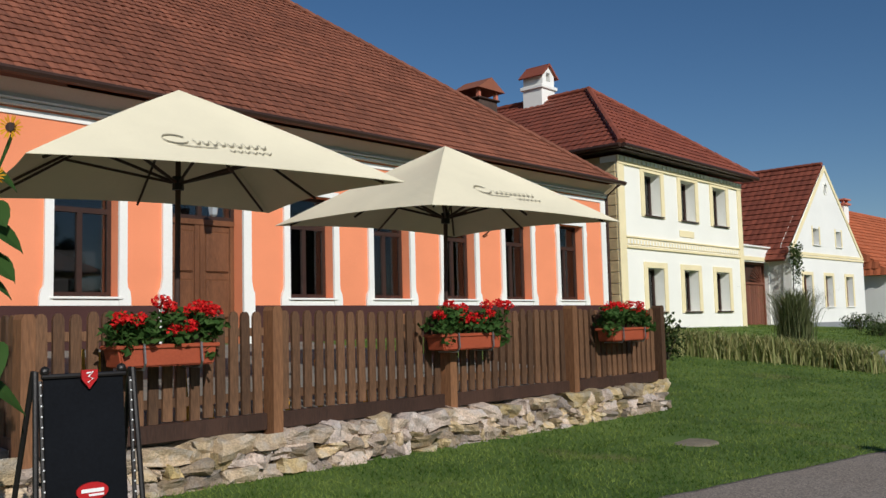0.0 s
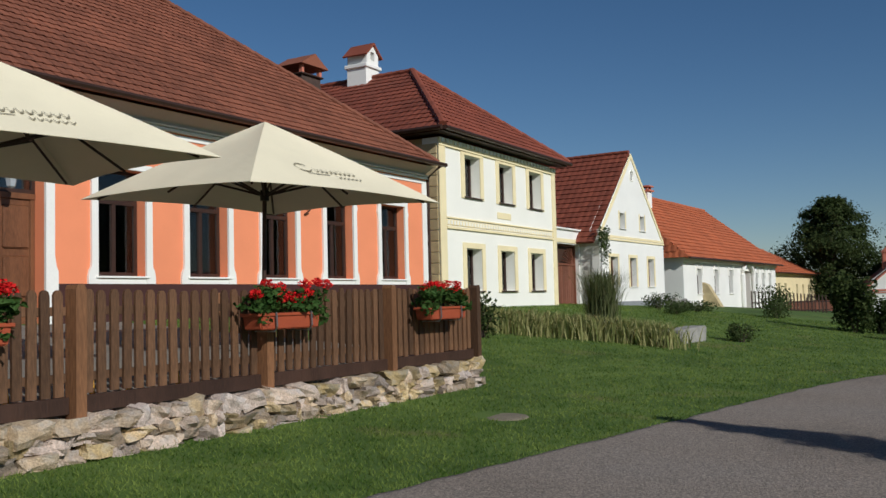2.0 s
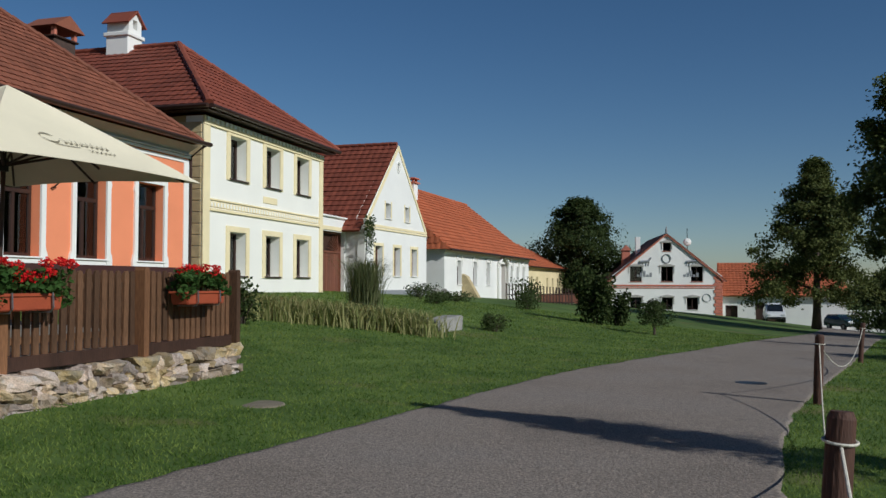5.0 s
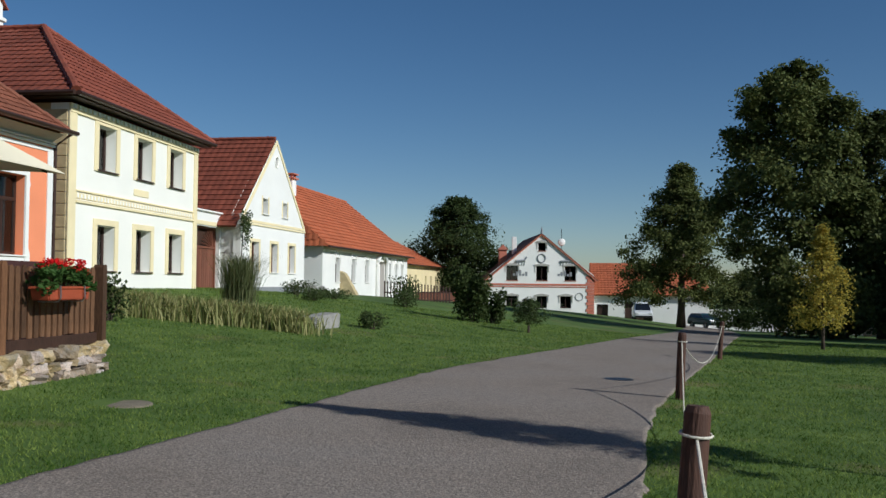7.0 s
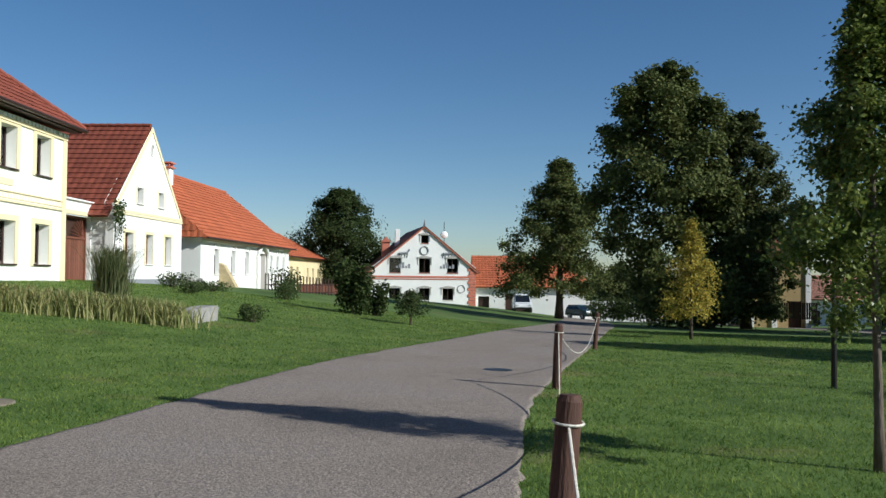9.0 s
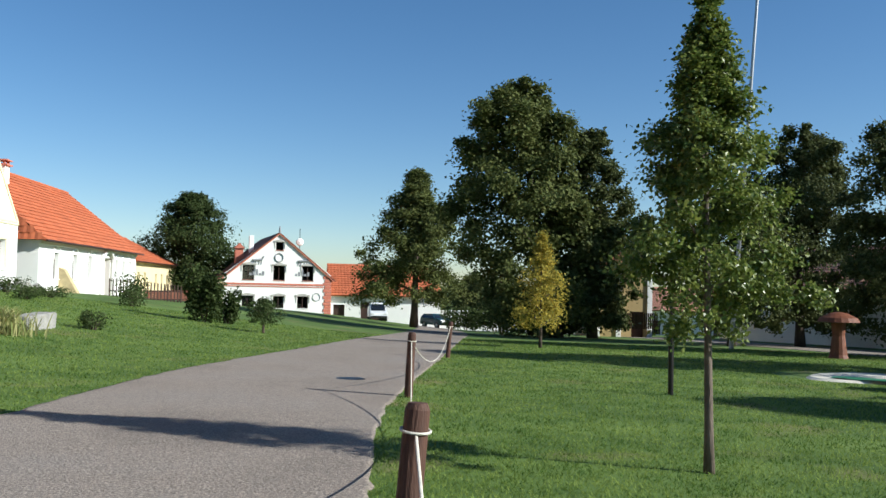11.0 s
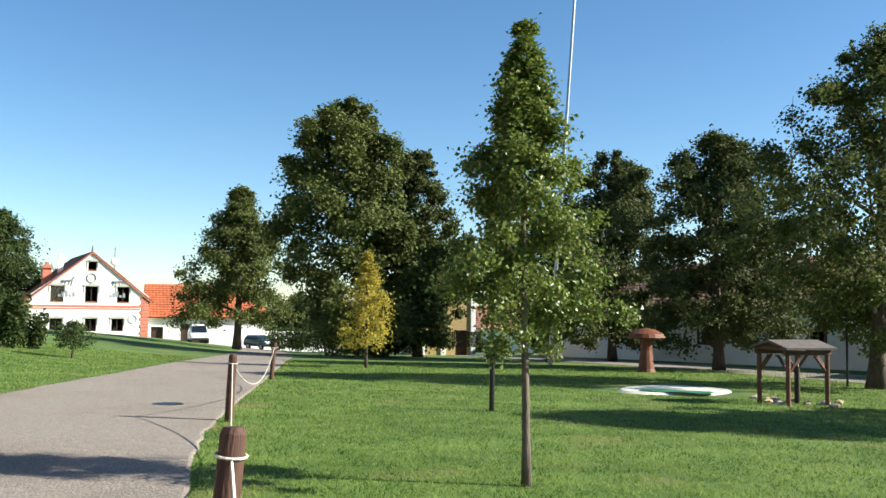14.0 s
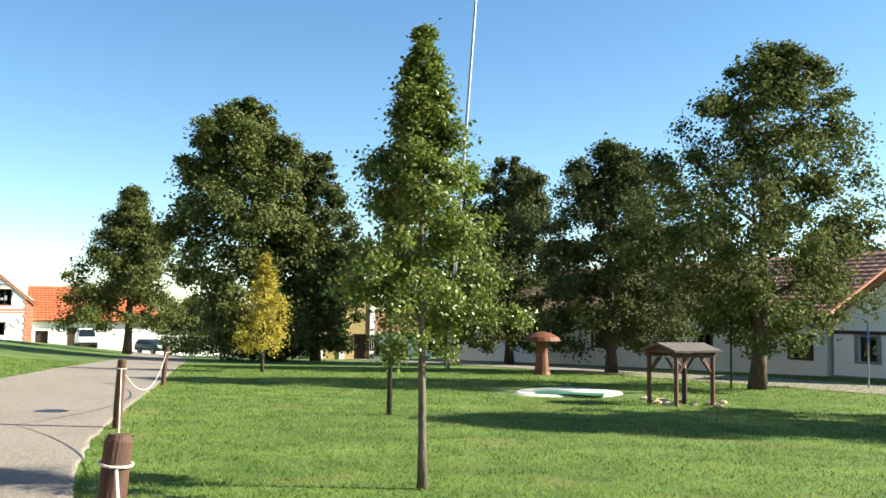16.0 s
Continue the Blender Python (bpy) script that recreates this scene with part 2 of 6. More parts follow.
def patchy(m):
    """Blades greener or yellower from place to place."""
    nt = m.node_tree
    mix = next(n for n in nt.nodes if n.type == "MIX")
    tc, no, mr, ma = (nt.nodes.new(k) for k in ("ShaderNodeTexCoord", "ShaderNodeTexNoise", "ShaderNodeMapRange", "ShaderNodeMath"))
    no.inputs["Scale"].default_value, no.inputs["Detail"].default_value = 1.6, 5
    mr.inputs[1].default_value, mr.inputs[2].default_value, mr.inputs[3].default_value, mr.inputs[4].default_value = 0.35, 0.65, -0.35, 0.45
    ma.operation, ma.use_clamp = "ADD", True
    rnd = mix.inputs[0].links[0].from_socket
    nt.links.new(tc.outputs["Object"], no.inputs[0])
    nt.links.new(no.outputs[0], mr.inputs[0])
    nt.links.new(mr.outputs[0], ma.inputs[0])
    nt.links.new(rnd, ma.inputs[1])
    nt.links.new(ma.outputs[0], mix.inputs[0])


patchy(GRASSBLADE)


def tinted(m):
    """Some stones greyer, some rustier."""
    nt = m.node_tree
    hsv = next(n for n in nt.nodes if n.type == "HUE_SAT")
    info, wn_, mh, ms = (nt.nodes.new(k) for k in ("ShaderNodeObjectInfo", "ShaderNodeTexWhiteNoise", "ShaderNodeMapRange", "ShaderNodeMapRange"))
    wn_.noise_dimensions = "1D"
    nt.links.new(info.outputs["Random"], wn_.inputs["W"])
    mh.inputs[3].default_value, mh.inputs[4].default_value = 0.475, 0.515
    ms.inputs[3].default_value, ms.inputs[4].default_value = 0.5, 1.15
    nt.links.new(wn_.outputs[0], mh.inputs[0])
    nt.links.new(wn_.outputs[0], ms.inputs[0])
    nt.links.new(mh.outputs[0], hsv.inputs["Hue"])
    nt.links.new(ms.outputs[0], hsv.inputs["Saturation"])


tinted(STONE)


# ---- helpers of this scene ----
def link(name, bm, material, parent=None, label="", smooth=False):
    me = bpy.data.meshes.new(name)
    bm.to_mesh(me)
    bm.free()
    if smooth:
        me.polygons.foreach_set("use_smooth", [True] * len(me.polygons))
    me.materials.append(material)
    ob = new(name, me)
    if parent:
        ob.parent = parent
    if label:
        ob["label"] = label
    return ob


part = link


def arrays(name, verts, faces, material, parent=None, label="", smooth=False):
    me = bpy.data.meshes.new(name)
    me.from_pydata(verts if isinstance(verts, list) else verts.tolist(), [], faces if isinstance(faces, list) else faces.tolist())
    if smooth:
        me.polygons.foreach_set("use_smooth", [True] * len(me.polygons))
    me.materials.append(material)
    ob = new(name, me)
    if parent:
        ob.parent = parent
    if label:
        ob["label"] = label
    return ob


def empty(name, m, label, category, group="", kind=""):
    ob = new(name)
    ob.matrix_basis = m
    return tagged(ob, label, category, group, kind)


def facade(az, x, y, z=0.0):
    """Local axes on a front: x along it to the viewer's right, y into the building, z up."""
    a = radians(az)
    return Matrix(((math.sin(a), -math.cos(a), 0, x), (math.cos(a), math.sin(a), 0, y), (0, 0, 1, z), (0, 0, 0, 1)))


def front(az, x, y, z, along, deep, up=1.0):
    """As facade, with the plan drawn out along the front, into the building and up."""
    return facade(az, x, y, z) @ Matrix.Diagonal((along, deep, up, 1))


def box(bm, x0, x1, y0, y1, z0, z1, bevel=0.0):
    r = bmesh.ops.create_cube(bm, size=1)
    vs = r["verts"]
    bmesh.ops.scale(bm, vec=(x1 - x0, y1 - y0, z1 - z0), verts=vs)
    bmesh.ops.translate(bm, vec=((x0 + x1) / 2, (y0 + y1) / 2, (z0 + z1) / 2), verts=vs)
    if bevel:
        es = list({e for v in vs for e in v.link_edges})
        bmesh.ops.bevel(bm, geom=es, offset=bevel, segments=1, affect="EDGES", profile=0.5)
    return bm


def boxed(x0, x1, y0, y1, z0, z1, bevel=0.0):
    return box(bmesh.new(), x0, x1, y0, y1, z0, z1, bevel)


def tube(bm, points, radii, n=8, cap=True):
    """A tapered round bar along points."""
    rings = []
    for i, p in enumerate(points):
        p = Vector(p)
        a, b = Vector(points[max(i - 1, 0)]), Vector(points[min(i + 1, len(points) - 1)])
        d = (b - a).normalized()
        side = d.orthogonal().normalized() if abs(d.z) > 0.95 else d.cross(Vector((0, 0, 1))).normalized()
        up = side.cross(d)
        r = radii[i] if isinstance(radii, (list, tuple)) else radii
        rings.append([bm.verts.new(p + r * (math.cos(2 * math.pi * k / n) * side + math.sin(2 * math.pi * k / n) * up)) for k in range(n)])
    for a, b in zip(rings, rings[1:]):
        for k in range(n):
            bm.faces.new((a[k], a[(k + 1) % n], b[(k + 1) % n], b[k]))
    if cap:
        bm.faces.new(rings[0][::-1])
        bm.faces.new(rings[-1])
    return bm


def prism(bm, outline, y0, y1):
    """An outline in x and z, drawn out along y."""
    a = [bm.verts.new((x, y0, z)) for x, z in outline]
    b = [bm.verts.new((x, y1, z)) for x, z in outline]
    n = len(a)
    bm.faces.new(a)
    bm.faces.new(b[::-1])
    for i in range(n):
        bm.faces.new((a[i], b[i], b[(i + 1) % n], a[(i + 1) % n]))
    bmesh.ops.recalc_face_normals(bm, faces=bm.faces)
    return bm


def wall_mesh(length0, length1, z0, z1, openings, thick):
    """A wall slab in x and z, from y = 0 inward, with real openings (x0, x1, z0, z1)."""
    bm = bmesh.new()
    xs = sorted({length0, length1, *[v for o in openings for v in o[:2]]})
    zs = sorted({z0, z1, *[v for o in openings for v in o[2:]]})
    grid = {}

    def vert(x, y, z):
        key = (round(x, 4), round(y, 4), round(z, 4))
        if key not in grid:
            grid[key] = bm.verts.new(key)
        return grid[key]

    def solid(i, j):
        if not (0 <= i < len(xs) - 1 and 0 <= j < len(zs) - 1):
            return False
        cx, cz = (xs[i] + xs[i + 1]) / 2, (zs[j] + zs[j + 1]) / 2
        return not any(o[0] < cx < o[1] and o[2] < cz < o[3] for o in openings)

    for i in range(len(xs) - 1):
        for j in range(len(zs) - 1):
            if not solid(i, j):
                continue
            a, b, c, d = xs[i], xs[i + 1], zs[j], zs[j + 1]
            bm.faces.new([vert(a, 0, c), vert(b, 0, c), vert(b, 0, d), vert(a, 0, d)])
            bm.faces.new([vert(a, thick, c), vert(a, thick, d), vert(b, thick, d), vert(b, thick, c)])
            for di, dj, p, q in ((-1, 0, (a, c), (a, d)), (1, 0, (b, d), (b, c)), (0, -1, (b, c), (a, c)), (0, 1, (a, d), (b, d))):
                if not solid(i + di, j + dj):
                    bm.faces.new([vert(p[0], 0, p[1]), vert(q[0], 0, q[1]), vert(q[0], thick, q[1]), vert(p[0], thick, p[1])])
    bmesh.ops.recalc_face_normals(bm, faces=bm.faces)
    return bm


def window(parent, x0, x1, z0, z1, deep=0.16, bars=(0.5,), cross=0.72, bar=0.06, sill=None, curtain=False, frame_mat=None):
    """A casement set back in its opening: frame, panes, sill."""
    fm = frame_mat or FRAMEWOOD
    bm = wall_mesh(x0, x1, z0, z1, [(x0 + bar, x1 - bar, z0 + bar * 1.3, z1 - bar)], 0.07)
    bmesh.ops.translate(bm, vec=(0, deep, 0), verts=bm.verts[:])
    w = part("window", bm, fm, parent)
    zc = z0 + (z1 - z0) * cross if cross else None
    if zc:
        part("transom_bar", boxed(x0 + bar, x1 - bar, deep - 0.01, deep + 0.06, zc - bar * 0.7, zc + bar * 0.7), fm, w)
    for b in bars:
        xc = x0 + (x1 - x0) * b
        part("mullion", boxed(xc - bar * 0.6, xc + bar * 0.6, deep - 0.006, deep + 0.064, z0 + bar * 1.3, (zc - bar * 0.7) if zc else z1 - bar), fm, w)
    pane = part("pane", boxed(x0 + bar * 0.5, x1 - bar * 0.5, deep + 0.03, deep + 0.036, z0 + bar * 0.5, z1 - bar * 0.5), GLASS, w, "dark reflecting glass")
    pane.visible_shadow = False
    if sill:
        part("sill", boxed(x0 - 0.06, x1 + 0.06, -0.07, deep, z0 - 0.05, z0 - 0.004, 0.008), sill, w)
    if curtain:
        bm = bmesh.new()
        for side in (0, 1):
            n = 10
            for k in range(n):
                xa = x0 + 0.05 + (x1 - x0 - 0.1) * (0.30 * k / n + side * 0.70)
                box(bm, xa, xa + (x1 - x0) * 0.031, deep + 0.12 + 0.02 * (k % 2), deep + 0.13 + 0.02 * (k % 2), z0 + 0.05, z1 - 0.05)
        part("curtain", bm, CURTAIN, w, "white net curtain drawn aside")
    return w


def tile_field(quad, tw, th, lift=0.03, hump=0.02):
    """Tiles laid in courses on a roof slope. quad: eave start, eave end, top end, top start. Returns vertices and faces a tile."""
    e0, e1, t1, t0 = (Vector(p) for p in quad)
    along = (e1 - e0).normalized()
    normal = along.cross(t0 - e0).normalized()
    if normal.z < 0:
        normal = -normal
    up = normal.cross(along).normalized()
    if up.z < 0:
        up = -up
    height = (t0 - e0).dot(up)
    rows = max(1, round(height / th))
    th = height / rows
    tiles = []
    rng = random.Random(5)
    for r in range(rows):
        f0 = r / rows
        fm = (r + 0.5) / rows
        a = (e0 + (t0 - e0) * fm).dot(along)
        b = (e1 + (t1 - e1) * fm).dot(along)
        n = max(1, round((b - a) / tw))
        if b - a < tw * 0.4:
            continue
        w = (b - a) / n
        base = e0 + up * (f0 * height) - along * e0.dot(along)
        for c in range(n):
            x0, x1 = a + c * w + 0.004, a + (c + 1) * w - 0.004
            j = rng.uniform(0, 0.008)
            mid = (x0 + x1) / 2
            p = [base + along * x0 + normal * (lift + j), base + along * mid + up * -0.02 + normal * (lift + j + hump), base + along * x1 + normal * (lift + j),
                 base + along * x1 + up * th * 1.06 + normal * 0.006, base + along * mid + up * th * 1.06 + normal * (0.006 + hump), base + along * x0 + up * th * 1.06 + normal * 0.006,
                 base + along * x0, base + along * x1]
            tiles.append((p, mid, r))
    return tiles


TILE_FACES = [(0, 1, 4, 5), (1, 2, 3, 4), (0, 6, 7, 2, 1)]


def tiles_mesh(name, fields, material, parent, label=""):
    verts, faces = [], []
    for tiles in fields:
        for p, _, _ in tiles:
            n = len(verts)
            verts += [tuple(v) for v in p]
            faces += [tuple(n + i for i in f) for f in TILE_FACES]
    ob = arrays(name, verts, faces, material, parent, label)
    ob["kind"] = "stuff"
    return ob


def ridge_caps(parent, a, b, material, step=0.36, r=0.11):
    """Half-round caps lapping one another along a ridge or hip, each a piece of its own."""
    a, b = Vector(a), Vector(b)
    n = max(1, int((b - a).length / step))
    step = (b - a).length / n
    bm = bmesh.new()
    tube(bm, [(0, 0, -0.02), (step * 1.12, 0, 0.015)], [r, r * 0.86], 8, True)
    me = bpy.data.meshes.new("ridge_tile")
    bm.to_mesh(me)
    bm.free()
    me.materials.append(material)
    turn = (b - a).to_track_quat("X", "Z").to_matrix().to_4x4()
    for k in range(n):
        ob = new("ridge_tile", me)
        ob.parent = parent
        ob.matrix_basis = Matrix.Translation(a.lerp(b, k / n)) @ turn


def slab(bm, quad, thick):
    """A roof slope as a solid board under its tiles."""
    q = [Vector(p) for p in quad]
    n = (q[1] - q[0]).cross(q[-1] - q[0]).normalized()
    if n.z < 0:
        n = -n
    top = [bm.verts.new(p) for p in q]
    low = [bm.verts.new(p - n * thick) for p in q]
    m = len(q)
    bm.faces.new(top)
    bm.faces.new(low[::-1])
    for i in range(m):
        bm.faces.new((top[i], low[i], low[(i + 1) % m], top[(i + 1) % m]))
    bmesh.ops.recalc_face_normals(bm, faces=bm.faces)


# ---- ground ----
def ground(x, y):
    """The village green falls away ahead; a bank rises to the row of houses."""
    x, y = np.clip(x, -40.0, 95.0), np.clip(y, -40.0, 110.0)
    bank = 1.677 * (1 - np.exp(-(np.maximum(y - 6.07 - 0.689 * x, 0.0) / 17.36) ** 2))
    return -0.02388 * x + 0.00782 * y + 0.000039 * x * x + -0.000430 * x * y + 0.000007 * y * y + bank


def steps(lo, hi, fine_lo, fine_hi, d):
    vals = list(np.arange(fine_lo, fine_hi + d / 2, d))
    s, v = d, fine_hi
    while v < hi:
        s *= 1.25
        v += s
        vals.append(min(v, hi))
    s, v = d, fine_lo
    while v > lo:
        s *= 1.25
        v -= s
        vals.insert(0, max(v, lo))
    return vals


gx, gy = steps(-1500, 2500, -20, 70, 0.9), steps(-2000, 2000, -20, 90, 0.9)
gverts = [(x, y, float(ground(x, y))) for y in gy for x in gx]
gfaces = [(j * len(gx) + i, j * len(gx) + i + 1, (j + 1) * len(gx) + i + 1, (j + 1) * len(gx) + i) for j in range(len(gy) - 1) for i in range(len(gx) - 1)]
tagged(arrays("ground", gverts, gfaces, GRASS, smooth=True), "mown green lawn falling gently away from the houses", "lawn", kind="structure")


def curve_at(points, f):
    """A smooth curve through points, at f from 0 to 1."""
    n = len(points) - 1
    k = min(int(f * n), n - 1)
    u = f * n - k
    p0, p1, p2, p3 = (points[min(max(k + d, 0), n)] for d in (-1, 0, 1, 2))
    return tuple(0.5 * (2 * b + (c - a) * u + (2 * a - 5 * b + 4 * c - d) * u * u + (3 * b - a - 3 * c + d) * u ** 3) for a, b, c, d in zip(p0, p1, p2, p3))


def strip(name, left, right, material, label, category, lift=0.02, n=160, m=8, rag=0.06):
    rng = random.Random(3)
    verts, faces = [], []
    for i in range(n + 1):
        a, b = Vector(curve_at(left, i / n)), Vector(curve_at(right, i / n))
        wave = lambda k: rag * (noise.noise(Vector((i * 0.35, k, 0))) + 0.6 * noise.noise(Vector((i * 1.1, k, 5))))
        a += (a - b).normalized() * wave(1)
        b += (b - a).normalized() * wave(9)
        for j in range(m + 1):
            p = a.lerp(b, (0.004, 0.010, 0.022, 0.3, 0.5, 0.7, 0.978, 0.990, 0.996)[j])
            edge = -0.04 if j in (0, m) else 0.0
            verts.append((p.x, p.y, ground(p.x, p.y) + lift + edge))
    for i in range(n):
        for j in range(m):
            k = i * (m + 1) + j
            faces.append((k, k + m + 1, k + m + 2, k + 1))
    ob = arrays(name, verts, faces, material, smooth=True)
    return tagged(ob, label, category, kind="structure")


ROAD_L = [(-30, -20.5), (-14, -6.5), (-4.5, 2.4), (0.7, 7.18), (4.65, 10.56), (10.26, 15.27), (18.41, 21.0), (25.5, 26.1), (42, 38), (63, 56), (82, 74)]
ROAD_R = [(-26, -27.9), (-12, -12.6), (-3, -3.8), (1.1, 1.0), (5.54, 5.34), (10.04, 9.36), (19.15, 16.12), (33.67, 27.02), (46, 36.5), (67, 55), (84, 69)]
strip("road", ROAD_L, ROAD_R, ASPHALT, "worn pale grey gravelly asphalt village road", "road", n=240, rag=0.10)


CREAM_FRONT, GABLE_FRONT, LONG_FRONT = front(41.36, 5.93, 30.10, -0.075, 1.457, 1.406, 1.125), front(44.02, 15.42, 40.10, 0.18, 1.166, 1.163), front(43.50, 24.12, 49.42, 0.12, 1.045, 1.200)


# ---- the inn ----
def inn():
    m = front(42.40, -7.93, 15.12, 0.31, 1.161, 1.307)
    h = empty("inn", m, "apricot plastered inn with white trim and a hipped clay tile roof", "house")
    left, right, deep, zt = -8.0, 17.0, 20.5, 5.50
    wins = [(-1.05, 0.07), (1.33, 2.40), (5.86, 6.95), (8.03, 9.12), (10.22, 11.30), (12.42, 13.5), (14.72, 15.85)]
    z0, z1 = 1.92, 4.22
    door = (3.35, 4.80, 0.62, 4.22)
    part("wall", wall_mesh(left, right, 0.2, zt, [(a, b, z0, z1) for a, b in wins] + [door], 0.45), ORANGE, h, "apricot plaster front")
    part("side_wall", boxed(left, left + 0.45, 0.45, deep, 0.2, zt), ORANGE, h)
    part("side_wall", boxed(right - 0.45, right, 0.45, deep, 0.2, zt), ORANGE, h)
    part("back_wall", boxed(left + 0.45, right - 0.45, deep - 0.45, deep, 0.2, zt), ORANGE, h)
    part("room_shade_board", boxed(left + 0.5, right - 0.5, 1.6, 1.75, 0.5, 5.4), ROOMSHADE, h, "dark board behind the windows, the room's shade put in its colour")
    part("plinth", wall_mesh(left - 0.02, right + 0.02, -0.1, 1.69, [(3.1, 5.05, 0.62, 1.75)], 0.04), mat("dark_red_plinth", (0.055, 0.020, 0.017), 0.85, 0.15, 2, 50, 0.2), h, "dark red plinth").location.y = -0.05
    # cornice: grey cove under the eave and two white mouldings
    bm = bmesh.new()
    prism(bm, [(0, 5.28), (-0.06, 5.34), (-0.10, 5.42), (-0.34, 5.60), (0.1, 5.67), (0.1, 5.28)], left - 0.1, right - 0.1)
    for v in bm.verts:
        v.co = Vector((v.co.y, v.co.x, v.co.z))
    bmesh.ops.recalc_face_normals(bm, faces=bm.faces)
    part("cornice", bm, SOFFIT, h, "pale grey coved cornice")
    for za, zb, d in ((5.23, 5.30, 0.075), (5.32, 5.36, 0.10), (5.08, 5.19, 0.025)):
        part("moulding", boxed(left - 0.02, right + 0.02, -d, 0.0, za, zb, 0.006), WHITE, h)
    part("corner_strip", boxed(right - 0.22, right + 0.015, -0.03, 0.0, 1.70, 5.08, 0.004), WHITE, h)
    for a, b in wins:
        window(h, a, b, z0, z1, 0.20, (0.5,), 0.70, 0.07, sill=WHITE)
        for sx, d in ((a, -1), (b, 1)):
            o = [(0, z0 - 0.22), (0.21, z0 - 0.22), (0.21, z0 - 0.02), (0.19, z0 + 0.10), (0.15, z0 + 0.18), (0.14, z0 + 0.3), (0.14, z1 - 0.35), (0.17, z1 - 0.25), (0.14, z1 - 0.1), (0.14, z1 + 0.14), (0, z1 + 0.14)]
            part("surround", prism(bmesh.new(), [(sx + d * x, z) for x, z in o], -0.045, 0.0), WHITE, h)
        part("lintel", boxed(a + 0.0, b - 0.0, -0.045, 0, z1 + 0.004, z1 + 0.14, 0.004), WHITE, h)
        part("apron", boxed(a - 0.0, b + 0.0, -0.03, 0, z0 - 0.22, z0 - 0.06, 0.004), WHITE, h)
    # door with two panelled leaves and a fanlight
    a, b, d0, d1 = door
    for sx, d in ((a, -1), (b, 1)):
        o = [(0, 0.62), (0.24, 0.62), (0.24, 2.0), (0.20, 2.1), (0.17, 2.3), (0.17, d1 + 0.16), (0, d1 + 0.16)]
        part("surround", prism(bmesh.new(), [(sx + d * x, z) for x, z in o], -0.05, 0.0), WHITE, h)
    part("lintel", boxed(a, b, -0.05, 0, d1 + 0.004, d1 + 0.16, 0.004), WHITE, h)
    dr = part("door", boxed(a, b, 0.24, 0.30, d0, 3.42), DOORWOOD, h, "closed brown panelled double door")
    mid = (a + b) / 2
    for c0, c1 in ((a, mid - 0.01), (mid + 0.01, b)):
        for pz0, pz1 in ((0.75, 1.35), (1.5, 2.3), (2.45, 3.3)):
            bm = boxed(c0 + 0.12, c1 - 0.12, 0.205, 0.245, pz0, pz1, 0.025)
            part("panel", bm, DOORWOOD, dr)
        for xx in (c0, c1 - 0.09):
            part("stile", boxed(xx, xx + 0.09, 0.215, 0.24, d0, 3.42, 0.005), DOORWOOD, dr)
    part("handle", tube(bmesh.new(), [(mid + 0.05, 0.17, 1.72), (mid + 0.05, 0.17, 1.58)], 0.016, 8), METAL, dr, "black handle")
    part("transom", boxed(a, b, 0.20, 0.30, 3.42, 3.54, 0.01), DOORWOOD, h)
    window(h, a, b, 3.54, d1, 0.22, (0.5,), None, 0.06)
    # lantern over the door, brackets between the windows
    lan = part("wall_lantern", tube(bmesh.new(), [(mid, 0.1, 3.92), (mid, -0.12, 3.92), (mid, -0.16, 3.86)], 0.012, 6), METAL, h)
    part("lantern_body", tube(bmesh.new(), [(mid, -0.16, 3.84), (mid, -0.16, 3.82), (mid, -0.16, 3.58), (mid, -0.16, 3.54)], [0.03, 0.10, 0.07, 0.03], 6), mat("lantern_glass", (0.35, 0.38, 0.4), 0.2, 0.05, 5, 50, 0), lan)
    for bx in (7.55, 11.62):
        part("wall_bracket", tube(bmesh.new(), [(bx, 0, 3.98), (bx, -0.22, 4.0), (bx + 0.05, -0.26, 3.9), (bx, -0.12, 3.72), (bx, -0.02, 3.66)], 0.018, 6), DARKWOOD, h, "dark iron bracket")
    # roof: hipped, eaves 0.5 m out
    ez, oh, k, tanp = 5.68, 0.5, 9.4, 1.03
    el, er, ef, eb = left - oh, right - 0.2, -oh, deep + oh
    rz = ez + k * tanp
    f = [(el, ef, ez), (er, ef, ez), (er - k, ef + k, rz), (el + k, ef + k, rz)]
    r = [(er, ef, ez), (er, eb, ez), (er - k, eb - k, rz), (er - k, ef + k, rz)]
    b_ = [(er, eb, ez), (el, eb, ez), (el + k, eb - k, rz), (er - k, eb - k, rz)]
    l = [(el, eb, ez), (el, ef, ez), (el + k, ef + k, rz), (el + k, eb - k, rz)]
    bm = bmesh.new()
    for q in (f, r, b_, l):
        slab(bm, q, 0.08)
    roof = part("roof", bm, TILE_PUB, h, "weathered brown-red clay tile roof")
    tf = tile_field(f, 0.19, 0.27)
    near = [t for t in tf if 2.0 < t[1] < 9.0 and t[2] < 8][:290]
    picked = {id(t) for t in near}
    tiles_mesh("tiling", [[t for t in tf if id(t) not in picked], tile_field(r, 0.19, 0.27)], TILE_PUB, roof)
    p0 = near[0][0]
    me = bpy.data.meshes.new("tile")
    me.from_pydata([tuple(v - p0[0]) for v in p0], [], TILE_FACES)
    me.materials.append(TILE_PUB)
    for p, _, _ in near:
        t = new("tile", me)
        t.parent = roof
        t.location = p[0]
    ridge_caps(roof, (er, ef, ez + 0.05), (er - k, ef + k, rz + 0.05), TILE_PUB, 0.34, 0.10)
    ridge_caps(roof, (el + k, ef + k, rz + 0.05), (er - k, ef + k, rz + 0.05), TILE_PUB, 0.34, 0.10)
